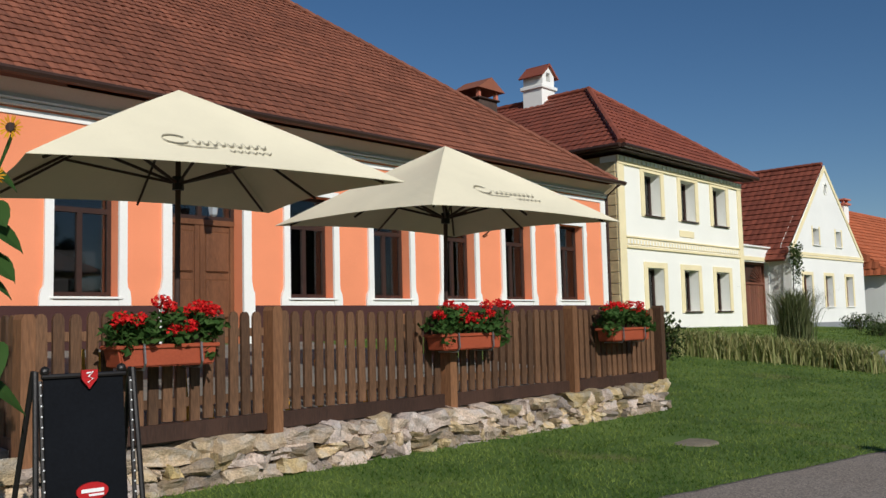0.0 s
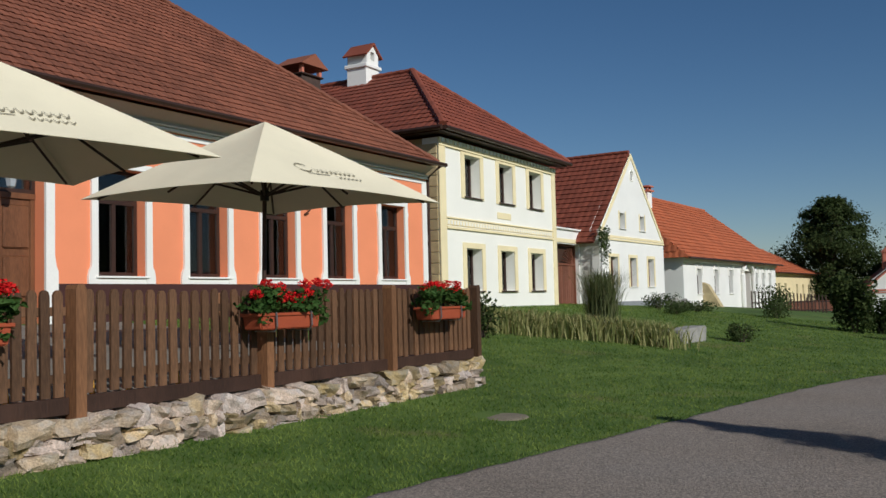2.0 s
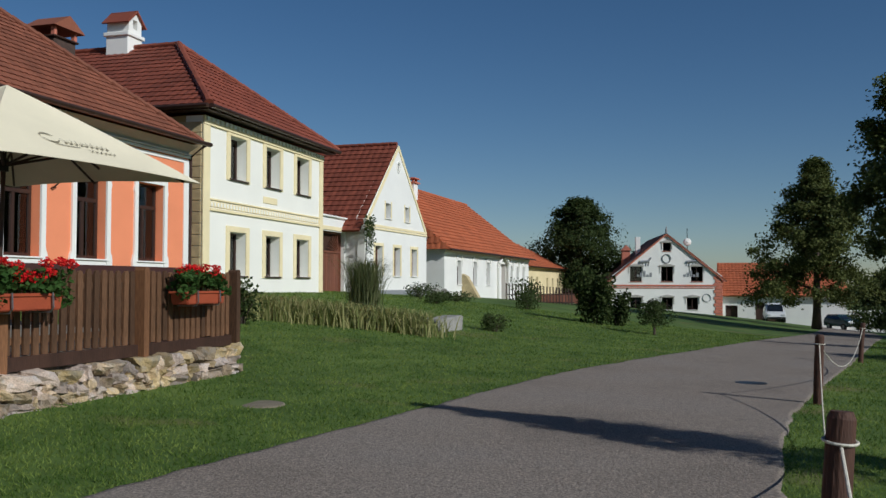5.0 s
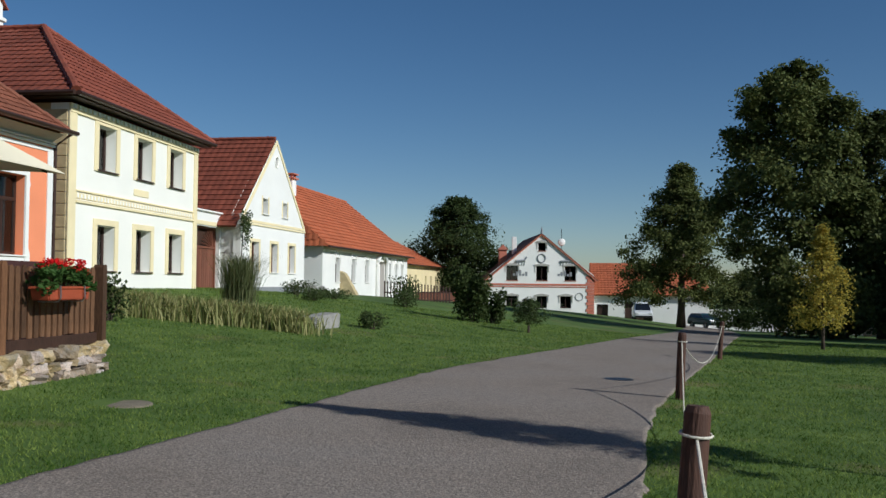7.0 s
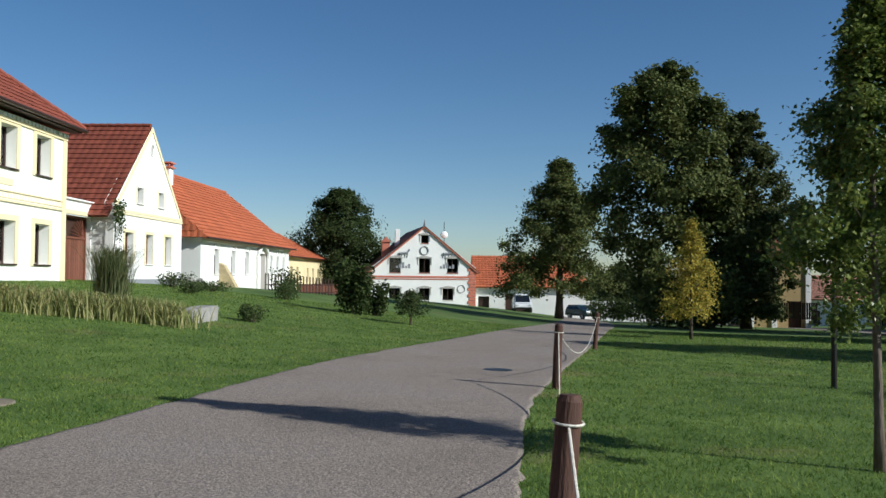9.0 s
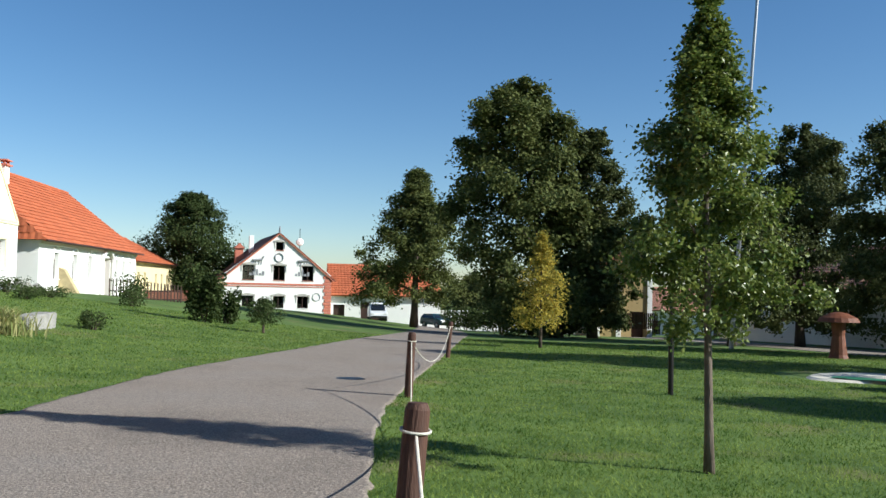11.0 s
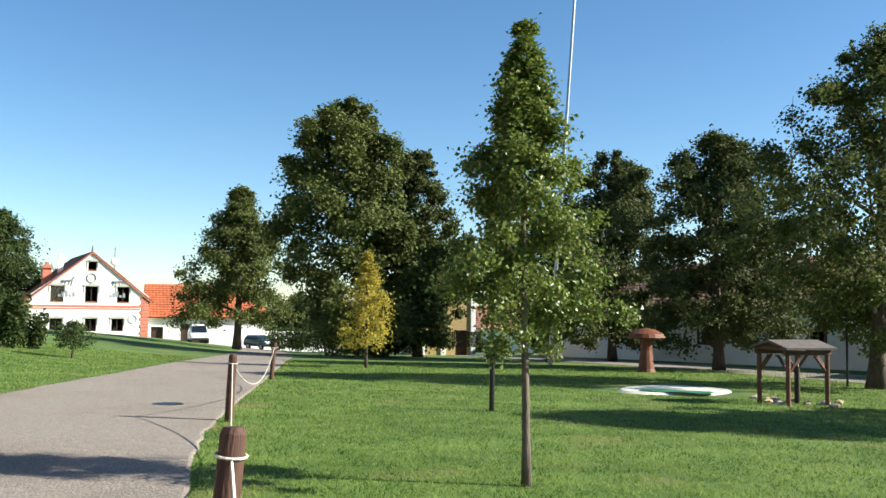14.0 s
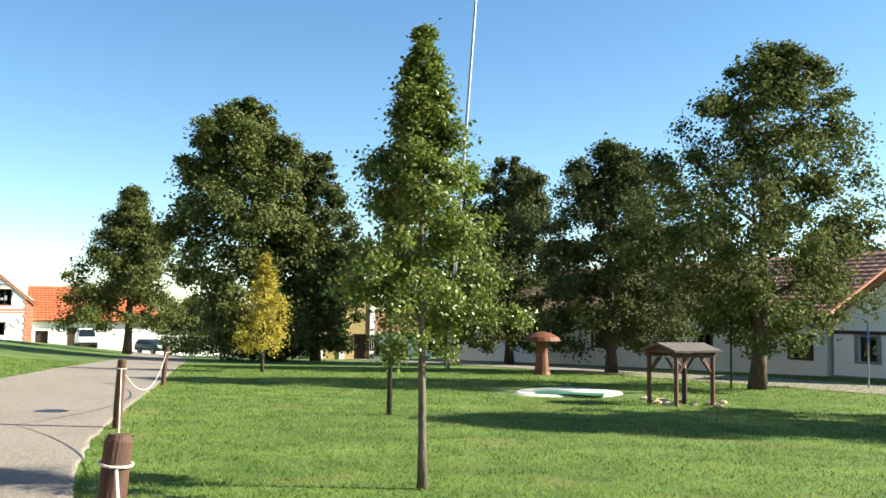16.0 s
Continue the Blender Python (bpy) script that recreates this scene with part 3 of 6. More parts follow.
    g = part("gutter", tube(bmesh.new(), [(el, ef - 0.06, ez - 0.02), (er + 0.3, ef - 0.06, ez - 0.02)], 0.075, 8), GUTTER, h, "brown metal gutter")
    part("downpipe", tube(bmesh.new(), [(er + 0.1, ef - 0.04, ez - 0.06), (right + 0.09, -0.02, 5.3), (right + 0.09, -0.02, 0.6)], 0.05, 8), GUTTER, g)
    # chimney with a little tiled roof on the hip
    bm = boxed(15.35, 16.2, 2.75, 3.4, 6.4, 8.95)
    ch = part("chimney", bm, mat("sooty_brick", (0.07, 0.045, 0.035), 0.9, 0.3, 5, 50, 0.4), h, "dark brick chimney with a tiled cap")
    part("chimney_cap", boxed(15.28, 16.27, 2.68, 3.47, 8.95, 9.02, 0.02), DARKWOOD, ch)
    bm = prism(bmesh.new(), [(15.15, 9.28), (16.4, 9.28), (15.775, 9.72)], 2.6, 3.55)
    part("chimney_roof", bm, TILE_PUB, ch)
    for px_ in (15.32, 16.12):
        for py_ in (2.72, 3.33):
            part("chimney_pier", boxed(px_, px_ + 0.1, py_, py_ + 0.1, 9.02, 9.30), BRICKPAINT, ch)


inn()


# ---- the two-storey cream house ----
def cream_house():
    m = CREAM_FRONT
    h = empty("cream_house", m, "two-storey cream house with yellow trim and red hipped tile roof", "house")
    W, D, zt, zb = 6.76, 14.0, 6.35, 0.1
    xs = [(1.22, 2.03), (3.09, 3.90), (4.95, 5.77)]
    op = [(a, b, z0, z1) for a, b in xs for z0, z1 in ((1.70, 3.04), (4.68, 6.0))]
    part("wall", wall_mesh(0, W, zb, zt, op, 0.45), CREAM, h, "cream plaster front")
    side = part("side_wall", boxed(0, 0.45, 0.45, D, zb, zt), OCHRESHADE, h, "ochre plaster side wall with its shade put in the colour")
    part("side_wall", boxed(W - 0.45, W, 0.45, D, zb, zt), CREAM, h)
    part("back_wall", boxed(0.45, W - 0.45, D - 0.45, D, zb, zt), CREAM, h)
    part("room_shade_board", boxed(0.5, W - 0.5, 1.5, 1.6, 0.3, 6.3), ROOMSHADE, h, "dark board behind the windows, the room's shade put in its colour")
    part("floor_slab", boxed(0.46, W - 0.46, 0.46, D - 0.46, 3.45, 3.6), ROOMSHADE, h)
    part("plinth", boxed(0.1, W + 0.015, -0.025, 0, zb, 1.12, 0.004), GREY, h, "grey plinth")
    for c0, c1 in ((-0.02, 0.27), (W - 0.22, W + 0.015)):
        part("corner_strip", boxed(c0, c1, -0.035, 0, 1.12 if c0 > 1 else zb, 6.1, 0.005), YTRIM, h)
    # stone quoins down the side
    for i in range(16):
        z = 0.9 + i * 0.33
        d = 0.62 if i % 2 else 0.36
        part("quoin", boxed(-0.035, 0.0, 0.03, d, z, z + 0.31, 0.01), STONEBAND, side)
    for z0, z1, d in ((3.60, 3.68, 0.05), (3.72, 3.88, 0.022), (3.92, 3.97, 0.04)):
        part("belt_moulding", boxed(0.27, W - 0.22, -d, 0, z0, z1, 0.004), YTRIM, h)
    for i in range(42):
        part("dentil", boxed(0.33 + i * 0.146, 0.40 + i * 0.146, -0.032, -0.022, 3.74, 3.86), CREAM, h)
    part("frieze", boxed(-0.02, W + 0.015, -0.05, 0, 6.10, 6.35, 0.005), YTRIM, h)
    for i in range(33):
        part("cornice_dentil", boxed(0.05 + i * 0.205, 0.16 + i * 0.205, -0.085, -0.05, 6.2, 6.33), CREAM, h)
    for a, b in xs:
        for z0, z1 in ((1.70, 3.04), (4.68, 6.0)):
            window(h, a, b, z0, z1, 0.26, (), None, 0.055, sill=GUTTER, curtain=False)
            for s0, s1 in ((a - 0.17, a), (b, b + 0.17)):
                part("surround", boxed(s0, s1, -0.03, 0, z0 - 0.06, z1 + 0.004, 0.004), YTRIM, h)
            part("surround", boxed(a - 0.17, b + 0.17, -0.03, 0, z1 + 0.004, min(z1 + 0.18, 6.09), 0.004), YTRIM, h)
    part("plaque", boxed(2.95, 3.75, -0.02, 0, 4.12, 4.34, 0.01), YTRIM, h, "blank pale yellow plaster plaque")
    # roof: ridge runs back from the street, hipped in front
    ez, oh = 6.58, 0.36
    ax, ay, az = W / 2, 2.85, 9.75
    q = [(-oh, -oh, ez), (W + oh, -oh, ez), (ax, ay, az)]
    bm = bmesh.new()
    slab(bm, q, 0.08)
    lq = [(-oh, D + oh, ez), (-oh, -oh, ez), (ax, ay, az), (ax, D + oh, az)]
    rq = [(W + oh, -oh, ez), (W + oh, D + oh, ez), (ax, D + oh, az), (ax, ay, az)]
    slab(bm, lq, 0.08)
    slab(bm, rq, 0.08)
    roof = part("roof", bm, TILE_RED, h, "red clay tile hipped roof")
    front = tile_field([q[0], q[1], q[2], q[2]], 0.22, 0.32)
    sidef = tile_field(lq, 0.22, 0.32)
    near = [t for t in front if t[2] < 8][:200]
    ids = {id(t) for t in near}
    tiles_mesh("tiling", [[t for t in front if id(t) not in ids], sidef], TILE_RED, roof)
    for p, _, _ in near:
        me = bpy.data.meshes.new("tile")
        me.from_pydata([tuple(v) for v in p], [], TILE_FACES)
        me.materials.append(TILE_RED)
        new("tile", me).parent = roof
    for a, b in ((q[0], q[2]), (q[1], q[2]), ((ax, D + oh, az), q[2])):
        ridge_caps(roof, Vector(a) + Vector((0, 0, 0.05)), Vector(b) + Vector((0, 0, 0.05)), TILE_RED, 0.36, 0.11)
    bm = bmesh.new()
    box(bm, -oh + 0.04, W + oh - 0.04, -oh + 0.04, 0.0, ez - 0.14, ez - 0.09)
    box(bm, -oh + 0.04, 0.0, 0.0, D, ez - 0.14, ez - 0.09)
    part("soffit", bm, DARKWOOD, h)
    g = part("gutter", tube(bmesh.new(), [(-oh, -oh - 0.06, ez - 0.06), (W + oh, -oh - 0.06, ez - 0.06)], 0.07, 8), GUTTER, h, "brown metal gutter")
    part("gutter_return", tube(bmesh.new(), [(-oh - 0.06, -oh, ez - 0.06), (-oh - 0.06, D, ez - 0.06)], 0.07, 8), GUTTER, g)
    # white chimney with a little gabled head
    c0, c1, y0, y1 = ax - 0.36, ax + 0.30, 4.22, 4.92
    c = part("chimney", boxed(c0, c1, y0, y1, 8.9, 10.12, 0.01), WHITE, h, "white rendered chimney with tiled gabled head")
    part("chimney_collar", boxed(c0 - 0.06, c1 + 0.06, y0 - 0.06, y1 + 0.06, 10.12, 10.26, 0.02), WHITE, c)
    head = wall_mesh(c0 + 0.04, c1 - 0.04, 10.26, 11.2, [(ax - 0.13, ax + 0.07, 10.42, 10.75)], y1 - y0)
    for s in (-1, 1):
        bmesh.ops.bisect_plane(head, geom=head.verts[:] + head.edges[:] + head.faces[:], plane_co=(ax - 0.03, 0, 11.02), plane_no=(s * 0.78, 0, 0.62), clear_outer=True)
    part("chimney_head", head, WHITE, c).location = (0, y0, 0)
    bm = bmesh.new()
    for s in (-1, 1):
        xe = ax - 0.03 + s * 0.44
        slab(bm, [(xe, y0 - 0.08, 10.58), (xe, y1 + 0.08, 10.58), (ax - 0.03, y1 + 0.08, 11.1), (ax - 0.03, y0 - 0.08, 11.1)], 0.05)
    part("chimney_roof", bm, TILE_RED, c)


cream_house()


def gate_wall():
    m = CREAM_FRONT
    h = empty("courtyard_gate", m, "white courtyard wall with a red-brown boarded gate", "gate")
    x0, x1 = 6.78, 9.75
    part("wall", wall_mesh(x0, x1, 0.0, 4.15, [(7.25, 9.42, 0.0, 3.58)], 0.5), WHITE, h).location.y = 0.35
    part("coping", boxed(x0, x1, 0.27, 0.92, 4.15, 4.22, 0.01), WHITE, h)
    part("band", boxed(x0, x1, 0.32, 0.35, 3.62, 3.78, 0.005), YTRIM, h)
    for i in range(13):
        a = 7.26 + i * 0.166
        part("board", boxed(a, a + 0.162, 0.52, 0.56, 0.25, 2.75 if i < 6.5 else 2.75, 0.006), GATEWOOD, h)
    fan = bmesh.new()
    for i in range(9):
        t = math.pi * (0.5 + i / 8 * 0.5)
        tube(fan, [(9.38, 0.54, 2.78), (9.38 + 0.95 * math.cos(t), 0.54, 2.78 + 0.78 * math.sin(t))], 0.022, 5)
    part("fan", fan, GATEWOOD, h, "wooden fan of rays over the gate")
    part("gate_frame", wall_mesh(7.25, 9.42, 0.2, 3.58, [(7.33, 9.34, 0.2, 2.72), (7.33, 9.34, 2.80, 3.50)], 0.1), GATEWOOD, h).location.y = 0.48
    part("upper_board", boxed(7.28, 9.38, 0.60, 0.63, 2.8, 3.56), DARKWOOD, h)


gate_wall()


# ---- the gabled house ----
def gabled_house():
    m = GABLE_FRONT
    h = empty("gabled_house", m, "white gabled farmhouse with pale yellow trim and red tile roof", "house")
    W, D, zb = 7.55, 13.0, -0.3
    cx, za, ze = 3.72, 8.55, 4.35
    tan = (za - ze) / (cx + 0.1)
    lower = [(1.05, 1.86), (3.22, 3.98), (5.42, 6.18)]
    upper = [(2.22, 2.83), (4.58, 5.16)]
    op = [(a, b, 1.79, 3.23) for a, b in lower] + [(a, b, 4.66, 5.42) for a, b in upper] + [(3.62, 3.88, 7.2, 7.62)]
    bm = wall_mesh(0, W, zb, za + 0.2, op, 0.4)
    for s in (-1, 1):
        bmesh.ops.bisect_plane(bm, geom=bm.verts[:] + bm.edges[:] + bm.faces[:], plane_co=(cx, 0, za), plane_no=Vector((s * tan, 0, 1)).normalized(), clear_outer=True)
    part("wall", bm, WHITE, h, "white gable wall")
    part("side_wall", boxed(0, 0.4, 0.4, D, zb, ze), WHITE, h)
    part("side_wall", boxed(W - 0.4, W, 0.4, D, zb, ze), WHITE, h)
    part("back_wall", prism(bmesh.new(), [(0, zb), (W, zb), (W, ze), (cx, za - 0.1), (0, ze)], D - 0.4, D), WHITE, h)
    part("room_shade_board", prism(bmesh.new(), [(0.5, 0), (W - 0.5, 0), (W - 0.5, ze - 0.4), (cx, za - 0.8), (0.5, ze - 0.4)], 1.4, 1.5), ROOMSHADE, h, "dark board behind the windows, the room's shade put in its colour")
    part("plinth", boxed(0.0, W + 0.02, -0.03, 0, zb, 1.07, 0.004), GREY, h, "grey plinth")
    for z0, z1, d in ((4.02, 4.10, 0.05), (4.14, 4.26, 0.03)):
        part("belt_moulding", boxed(0.0, W, -d, 0, z0, z1, 0.004), YTRIM, h)
    for s in (-1, 1):
        bm = bmesh.new()
        xo = cx + s * (cx + 0.05)
        prism(bm, [(xo, ze - 0.1), (cx, za - 0.02), (cx, za - 0.26), (xo - s * 0.20, ze - 0.1)], -0.04, 0.0)
        part("verge_band", bm, YTRIM, h)
    for a, b in lower:
        window(h, a, b, 1.79, 3.23, 0.22, (), None, 0.055, sill=WHITE, frame_mat=DOORWOOD)
        part("surround", boxed(a - 0.14, b + 0.14, -0.025, 0, 3.234, 3.38, 0.004), YTRIM, h)
        for s0, s1 in ((a - 0.14, a), (b, b + 0.14)):
            part("surround", boxed(s0, s1, -0.025, 0, 1.75, 3.234, 0.004), YTRIM, h)
    for a, b in upper:
        window(h, a, b, 4.66, 5.42, 0.22, (), None, 0.05, sill=WHITE)
        for s0, s1 in ((a - 0.1, a), (b, b + 0.1)):
            part("surround", boxed(s0, s1, -0.02, 0, 4.6, 5.52, 0.004), YTRIM, h)
    part("vent_ring", tube(bmesh.new(), [(cx + 0.03 + 0.22 * math.cos(t), -0.01, 7.41 + 0.28 * math.sin(t)) for t in np.linspace(0, 2 * math.pi, 17)], 0.03, 6), CREAM, h)
    oh = 0.45
    lq = [(-oh, D, ze - oh * tan), (-oh, 0.06, ze - oh * tan), (cx, 0.06, za + 0.03), (cx, D, za + 0.03)]
    rq = [(W + oh, 0.06, ze - oh * tan), (W + oh, D, ze - oh * tan), (cx, D, za + 0.03), (cx, 0.06, za + 0.03)]
    bm = bmesh.new()
    slab(bm, lq, 0.07)
    slab(bm, rq, 0.07)
    roof = part("roof", bm, TILE_RED, h, "dark red tile roof")
    tf = tile_field(lq, 0.30, 0.36, 0.05)
    tiles_mesh("tiling", [tf[290:], tile_field(rq, 0.30, 0.36, 0.05)], TILE_RED, roof)
    for p, _, _ in tf[:290]:
        me = bpy.data.meshes.new("tile")
        me.from_pydata([tuple(v) for v in p], [], TILE_FACES)
        me.materials.append(TILE_RED)
        new("tile", me).parent = roof
    ridge_caps(roof, (cx, 0.06, za + 0.08), (cx, D, za + 0.08), TILE_RED)


gabled_house()


# ---- the long white house and the one after it ----
def long_house(name, m, L, D, zb, ze, rise, openings, wall, label, tile, arch=True, hip=2.4, chim=()):
    h = empty(name, m, label, "house")
    part("wall", wall_mesh(0, L, zb, ze, [o[:4] for o in openings], 0.4), wall, h)
    part("side_wall", boxed(0, 0.4, 0.4, D, zb, ze), wall, h)
    part("side_wall", boxed(L - 0.4, L, 0.4, D, zb, ze), wall, h)
    part("back_wall", boxed(0.4, L - 0.4, D - 0.4, D, zb, ze), wall, h)
    part("room_shade_board", boxed(0.5, L - 0.5, 1.3, 1.4, zb, ze - 0.1), ROOMSHADE, h, "dark board behind the windows, the room's shade put in its colour")
    part("cornice", boxed(-0.02, L + 0.02, -0.10, 0, ze - 0.22, ze, 0.03), wall, h)
    for a, b, z0, z1, kind in openings:
        if kind == "w":
            window(h, a, b, z0, z1, 0.2, (), None, 0.05, sill=wall)
            if arch:
                c, r = (a + b) / 2, (b - a) / 2 + 0.12
                pts = [(c - r * math.cos(t), -0.02, z1 - 0.05 + r * 0.8 * math.sin(t)) for t in np.linspace(0, math.pi, 9)]
                part("arched_hood", tube(bmesh.new(), [(c - r, -0.02, z1 - 0.4)] + pts + [(c + r, -0.02, z1 - 0.4)], 0.045, 6), wall, h)
        else:
            part("door", boxed(a, b, 0.3, 0.36, z0, z1), DOORWOOD, h, "brown boarded door in an arched porch")
            c, r = (a + b) / 2, (b - a) / 2 + 0.22
            pts = [(c - r * math.cos(t), -0.12, z1 - 0.3 + r * 0.6 * math.sin(t)) for t in np.linspace(0, math.pi, 9)]
            part("arched_hood", tube(bmesh.new(), [(c - r, -0.12, z0)] + pts + [(c + r, -0.12, z0)], 0.14, 8), wall, h)
    oh = 0.4
    y0, y1, yc = -oh, D + oh, D / 2
    rz = ze + rise
    fq = [(-oh, y0, ze), (L + oh, y0, ze), (L + oh - hip, yc, rz), (-oh + hip, yc, rz)]
    bq = [(L + oh, y1, ze), (-oh, y1, ze), (-oh + hip, yc, rz), (L + oh - hip, yc, rz)]
    lq = [(-oh, y1, ze), (-oh, y0, ze), (-oh + hip, yc, rz)]
    rq = [(L + oh, y0, ze), (L + oh, y1, ze), (L + oh - hip, yc, rz)]
    bm = bmesh.new()
    for q in (fq, bq, lq, rq):
        slab(bm, q, 0.08)
    roof = part("roof", bm, tile, h)
    tiles_mesh("tiling", [tile_field(fq, 0.3, 0.38, 0.05), tile_field([lq[0], lq[1], lq[2], lq[2]], 0.3, 0.38, 0.05)], tile, roof)
    ridge_caps(roof, fq[3], fq[2], tile, 0.4, 0.12)
    part("gutter", tube(bmesh.new(), [(-oh, y0 - 0.05, ze - 0.04), (L + oh, y0 - 0.05, ze - 0.04)], 0.06, 6), GUTTER, h)
    for cx, cy, cw, ch in chim:
        zc = ze + rise * 0.5
        c = part("chimney", boxed(cx - cw / 2, cx + cw / 2, cy - cw / 2, cy + cw / 2, zc, rz + ch, 0.01), WHITE, h, "white chimney with a brick cap")
        part("chimney_cap", boxed(cx - cw * 0.65, cx + cw * 0.65, cy - cw * 0.65, cy + cw * 0.65, rz + ch, rz + ch + 0.1), BRICKPAINT, c)
        bm = bmesh.new()
        for k in range(4):
            dx, dy = (k % 2 - 0.5) * cw * 0.8, (k // 2 - 0.5) * cw * 0.8
            box(bm, cx + dx - 0.06, cx + dx + 0.06, cy + dy - 0.06, cy + dy + 0.06, rz + ch + 0.1, rz + ch + 0.3)
        box(bm, cx - cw * 0.65, cx + cw * 0.65, cy - cw * 0.65, cy + cw * 0.65, rz + ch + 0.3, rz + ch + 0.38)
        part("chimney_hood", bm, BRICKPAINT, c)
    return h


WH = [(2.55, 3.5, 1.40, 2.94, "w"), (6.15, 7.1, 1.38, 2.94, "w"), (9.5, 10.45, 1.36, 2.96, "w"), (12.7, 15.0, 0.0, 2.95, "d"), (16.4, 17.25, 1.22, 2.88, "w"), (18.45, 19.3, 1.22, 2.86, "w"), (20.55, 21.4, 1.21, 2.88, "w")]
long_house("long_white_house", LONG_FRONT, 22.9, 9.0, -0.8, 3.55, 4.75, WH, WHITE, "long low whitewashed house with orange tile roof", TILE_ORANGE, hip=0.9, chim=((5.9, 3.7, 0.75, 0.0),))
OH = [(1.3, 2.1, 0.5, 1.9, "w"), (3.6, 4.4, 0.5, 1.9, "w"), (8.0, 8.8, 0.4, 1.8, "w"), (10.5, 11.3, 0.4, 1.8, "w"), (13.0, 13.8, 0.4, 1.8, "w")]
long_house("low_yellow_house", front(43.50, 48.36, 79.84, 0.45, 1.280, 1.300), 17.5, 8.0, -2.4, 2.95, 3.0, OH, PALEYELLOW, "low pale yellow house with orange tile roof", TILE_ORANGE, arch=False, hip=3.0, chim=((1.6, 3.2, 0.6, 0.1), (6.0, 4.4, 0.6, 0.15)))


# ---- the house at the end of the green ----
def end_house():
    m = front(122.0, 59.12, 80.09, 0.0, 1.04, 1.1)
    h = empty("end_house", m, "white gabled house with salmon bands and painted ornaments", "house")
    W, zb, ze, za = 11.1, -3.6, 2.3, 6.95
    cx = W / 2
    D = 16
    tan = (za - ze) / (cx + 0.2)
    up = [(1.85, 3.05), (5.0, 6.2), (8.0, 9.2)]
    op = [(a, b, 1.85, 3.45) for a, b in up] + [(a, b, -1.15, 0.15) for a, b in ((1.85, 3.0), (5.05, 6.15), (7.55, 8.7))] + [(5.2, 6.0, 5.1, 6.0)]
    bm = wall_mesh(0, W, zb, za + 0.3, op, 0.45)
    for k in (-1, 1):
        bmesh.ops.bisect_plane(bm, geom=bm.verts[:] + bm.edges[:] + bm.faces[:], plane_co=(cx, 0, za), plane_no=Vector((k * tan, 0, 1)).normalized(), clear_outer=True)
    part("wall", bm, WHITE, h)
    part("side_wall", boxed(0, 0.4, 0.45, D, zb, ze), WHITE, h)
    part("side_wall", boxed(W - 0.4, W, 0.45, D, zb, ze), WHITE, h)
    part("back_wall", prism(bmesh.new(), [(0, zb), (W, zb), (W, ze), (cx, za - 0.1), (0, ze)], D - 0.4, D), WHITE, h)
    part("room_shade_board", prism(bmesh.new(), [(0.5, -3), (W - 0.5, -3), (W - 0.5, ze - 0.2), (cx, za - 0.5), (0.5, ze - 0.2)], 1.2, 1.3), ROOMSHADE, h, "dark board behind the windows, the room's shade put in its colour")
    for z0, z1 in ((1.12, 1.22), (1.32, 1.52)):
        part("band", boxed(0, W - 0.8, -0.06, 0, z0, z1, 0.01), BRICKPAINT, h)
    for i in range(14):
        part("quoin", boxed(W - (0.85 if i % 2 else 0.7), W + 0.02, -0.06, 0, -2.6 + i * 0.36, -2.6 + i * 0.36 + 0.33, 0.02), BRICKPAINT, h)
    for k in (-1, 1):
        xo = cx + k * (cx + 0.35)
        part("verge_band", prism(bmesh.new(), [(xo, ze - 0.45), (cx, za + 0.05), (cx, za - 0.14), (xo - k * 0.16, ze - 0.45)], -0.18, 0.0), BRICKPAINT, h)
    for a, b, z0, z1 in op:
        w = window(h, a, b, z0, z1, 0.2, (0.5,) if z0 < 4 else (), None, 0.07, sill=BRICKPAINT if z0 > 1 else WHITE)
        part("hood", prism(bmesh.new(), [(a - 0.2, z1 + 0.02), (a - 0.2, z1 + 0.14), ((a + b) / 2, z1 + 0.30), (b + 0.2, z1 + 0.14), (b + 0.2, z1 + 0.02)], -0.09, 0), KERBGREY, w)
        for x in (a - 0.14, b + 0.08):
            part("side_strip", boxed(x, x + 0.06, -0.05, 0, z1 - 0.7, z1 + 0.02), KERBGREY, w)
    ring = [(cx + 0.42 * math.cos(t), -0.03, 4.3 + 0.46 * math.sin(t)) for t in np.linspace(0, 2 * math.pi, 21)]
    part("wreath_ornament", tube(bmesh.new(), ring, 0.06, 6), GREY, h, "grey painted wreath")
    for x0 in (2.9, 7.6):
        bm = bmesh.new()
        tube(bm, [(x0, -0.03, 3.95), (x0 + 0.9, -0.03, 4.05)], [0.16, 0.12], 6)
        tube(bm, [(x0 + 0.85, -0.03, 4.05), (x0 + 1.1, -0.03, 4.4)], 0.09, 6)
        for dx in (0.05, 0.3, 0.65, 0.9):
            tube(bm, [(x0 + dx, -0.03, 3.95), (x0 + dx - 0.1, -0.03, 3.5)], 0.045, 5)
        part("figure_ornament", bm, GREY, h, "dark painted ornament on the gable")
        bm = bmesh.new()
        for i in range(5):
            box(bm, x0 - 0.35 + i * 0.32, x0 - 0.12 + i * 0.32, -0.025, 0, 2.35, 2.6 + 0.2 * ((i * 7) % 3))
        part("frieze_ornament", bm, GREY, h, "dark painted frieze")
    part("roundel_ornament", tube(bmesh.new(), [(9.55 + 0.40 * math.cos(t), -0.03, 0.1 + 0.42 * math.sin(t)) for t in np.linspace(0, 2 * math.pi, 17)], 0.035, 5), GREY, h)
    oh = 0.5
    bm = bmesh.new()
    lq = [(-oh, D, ze - oh * tan), (-oh, -0.2, ze - oh * tan), (cx, -0.2, za + 0.1), (cx, D, za + 0.1)]
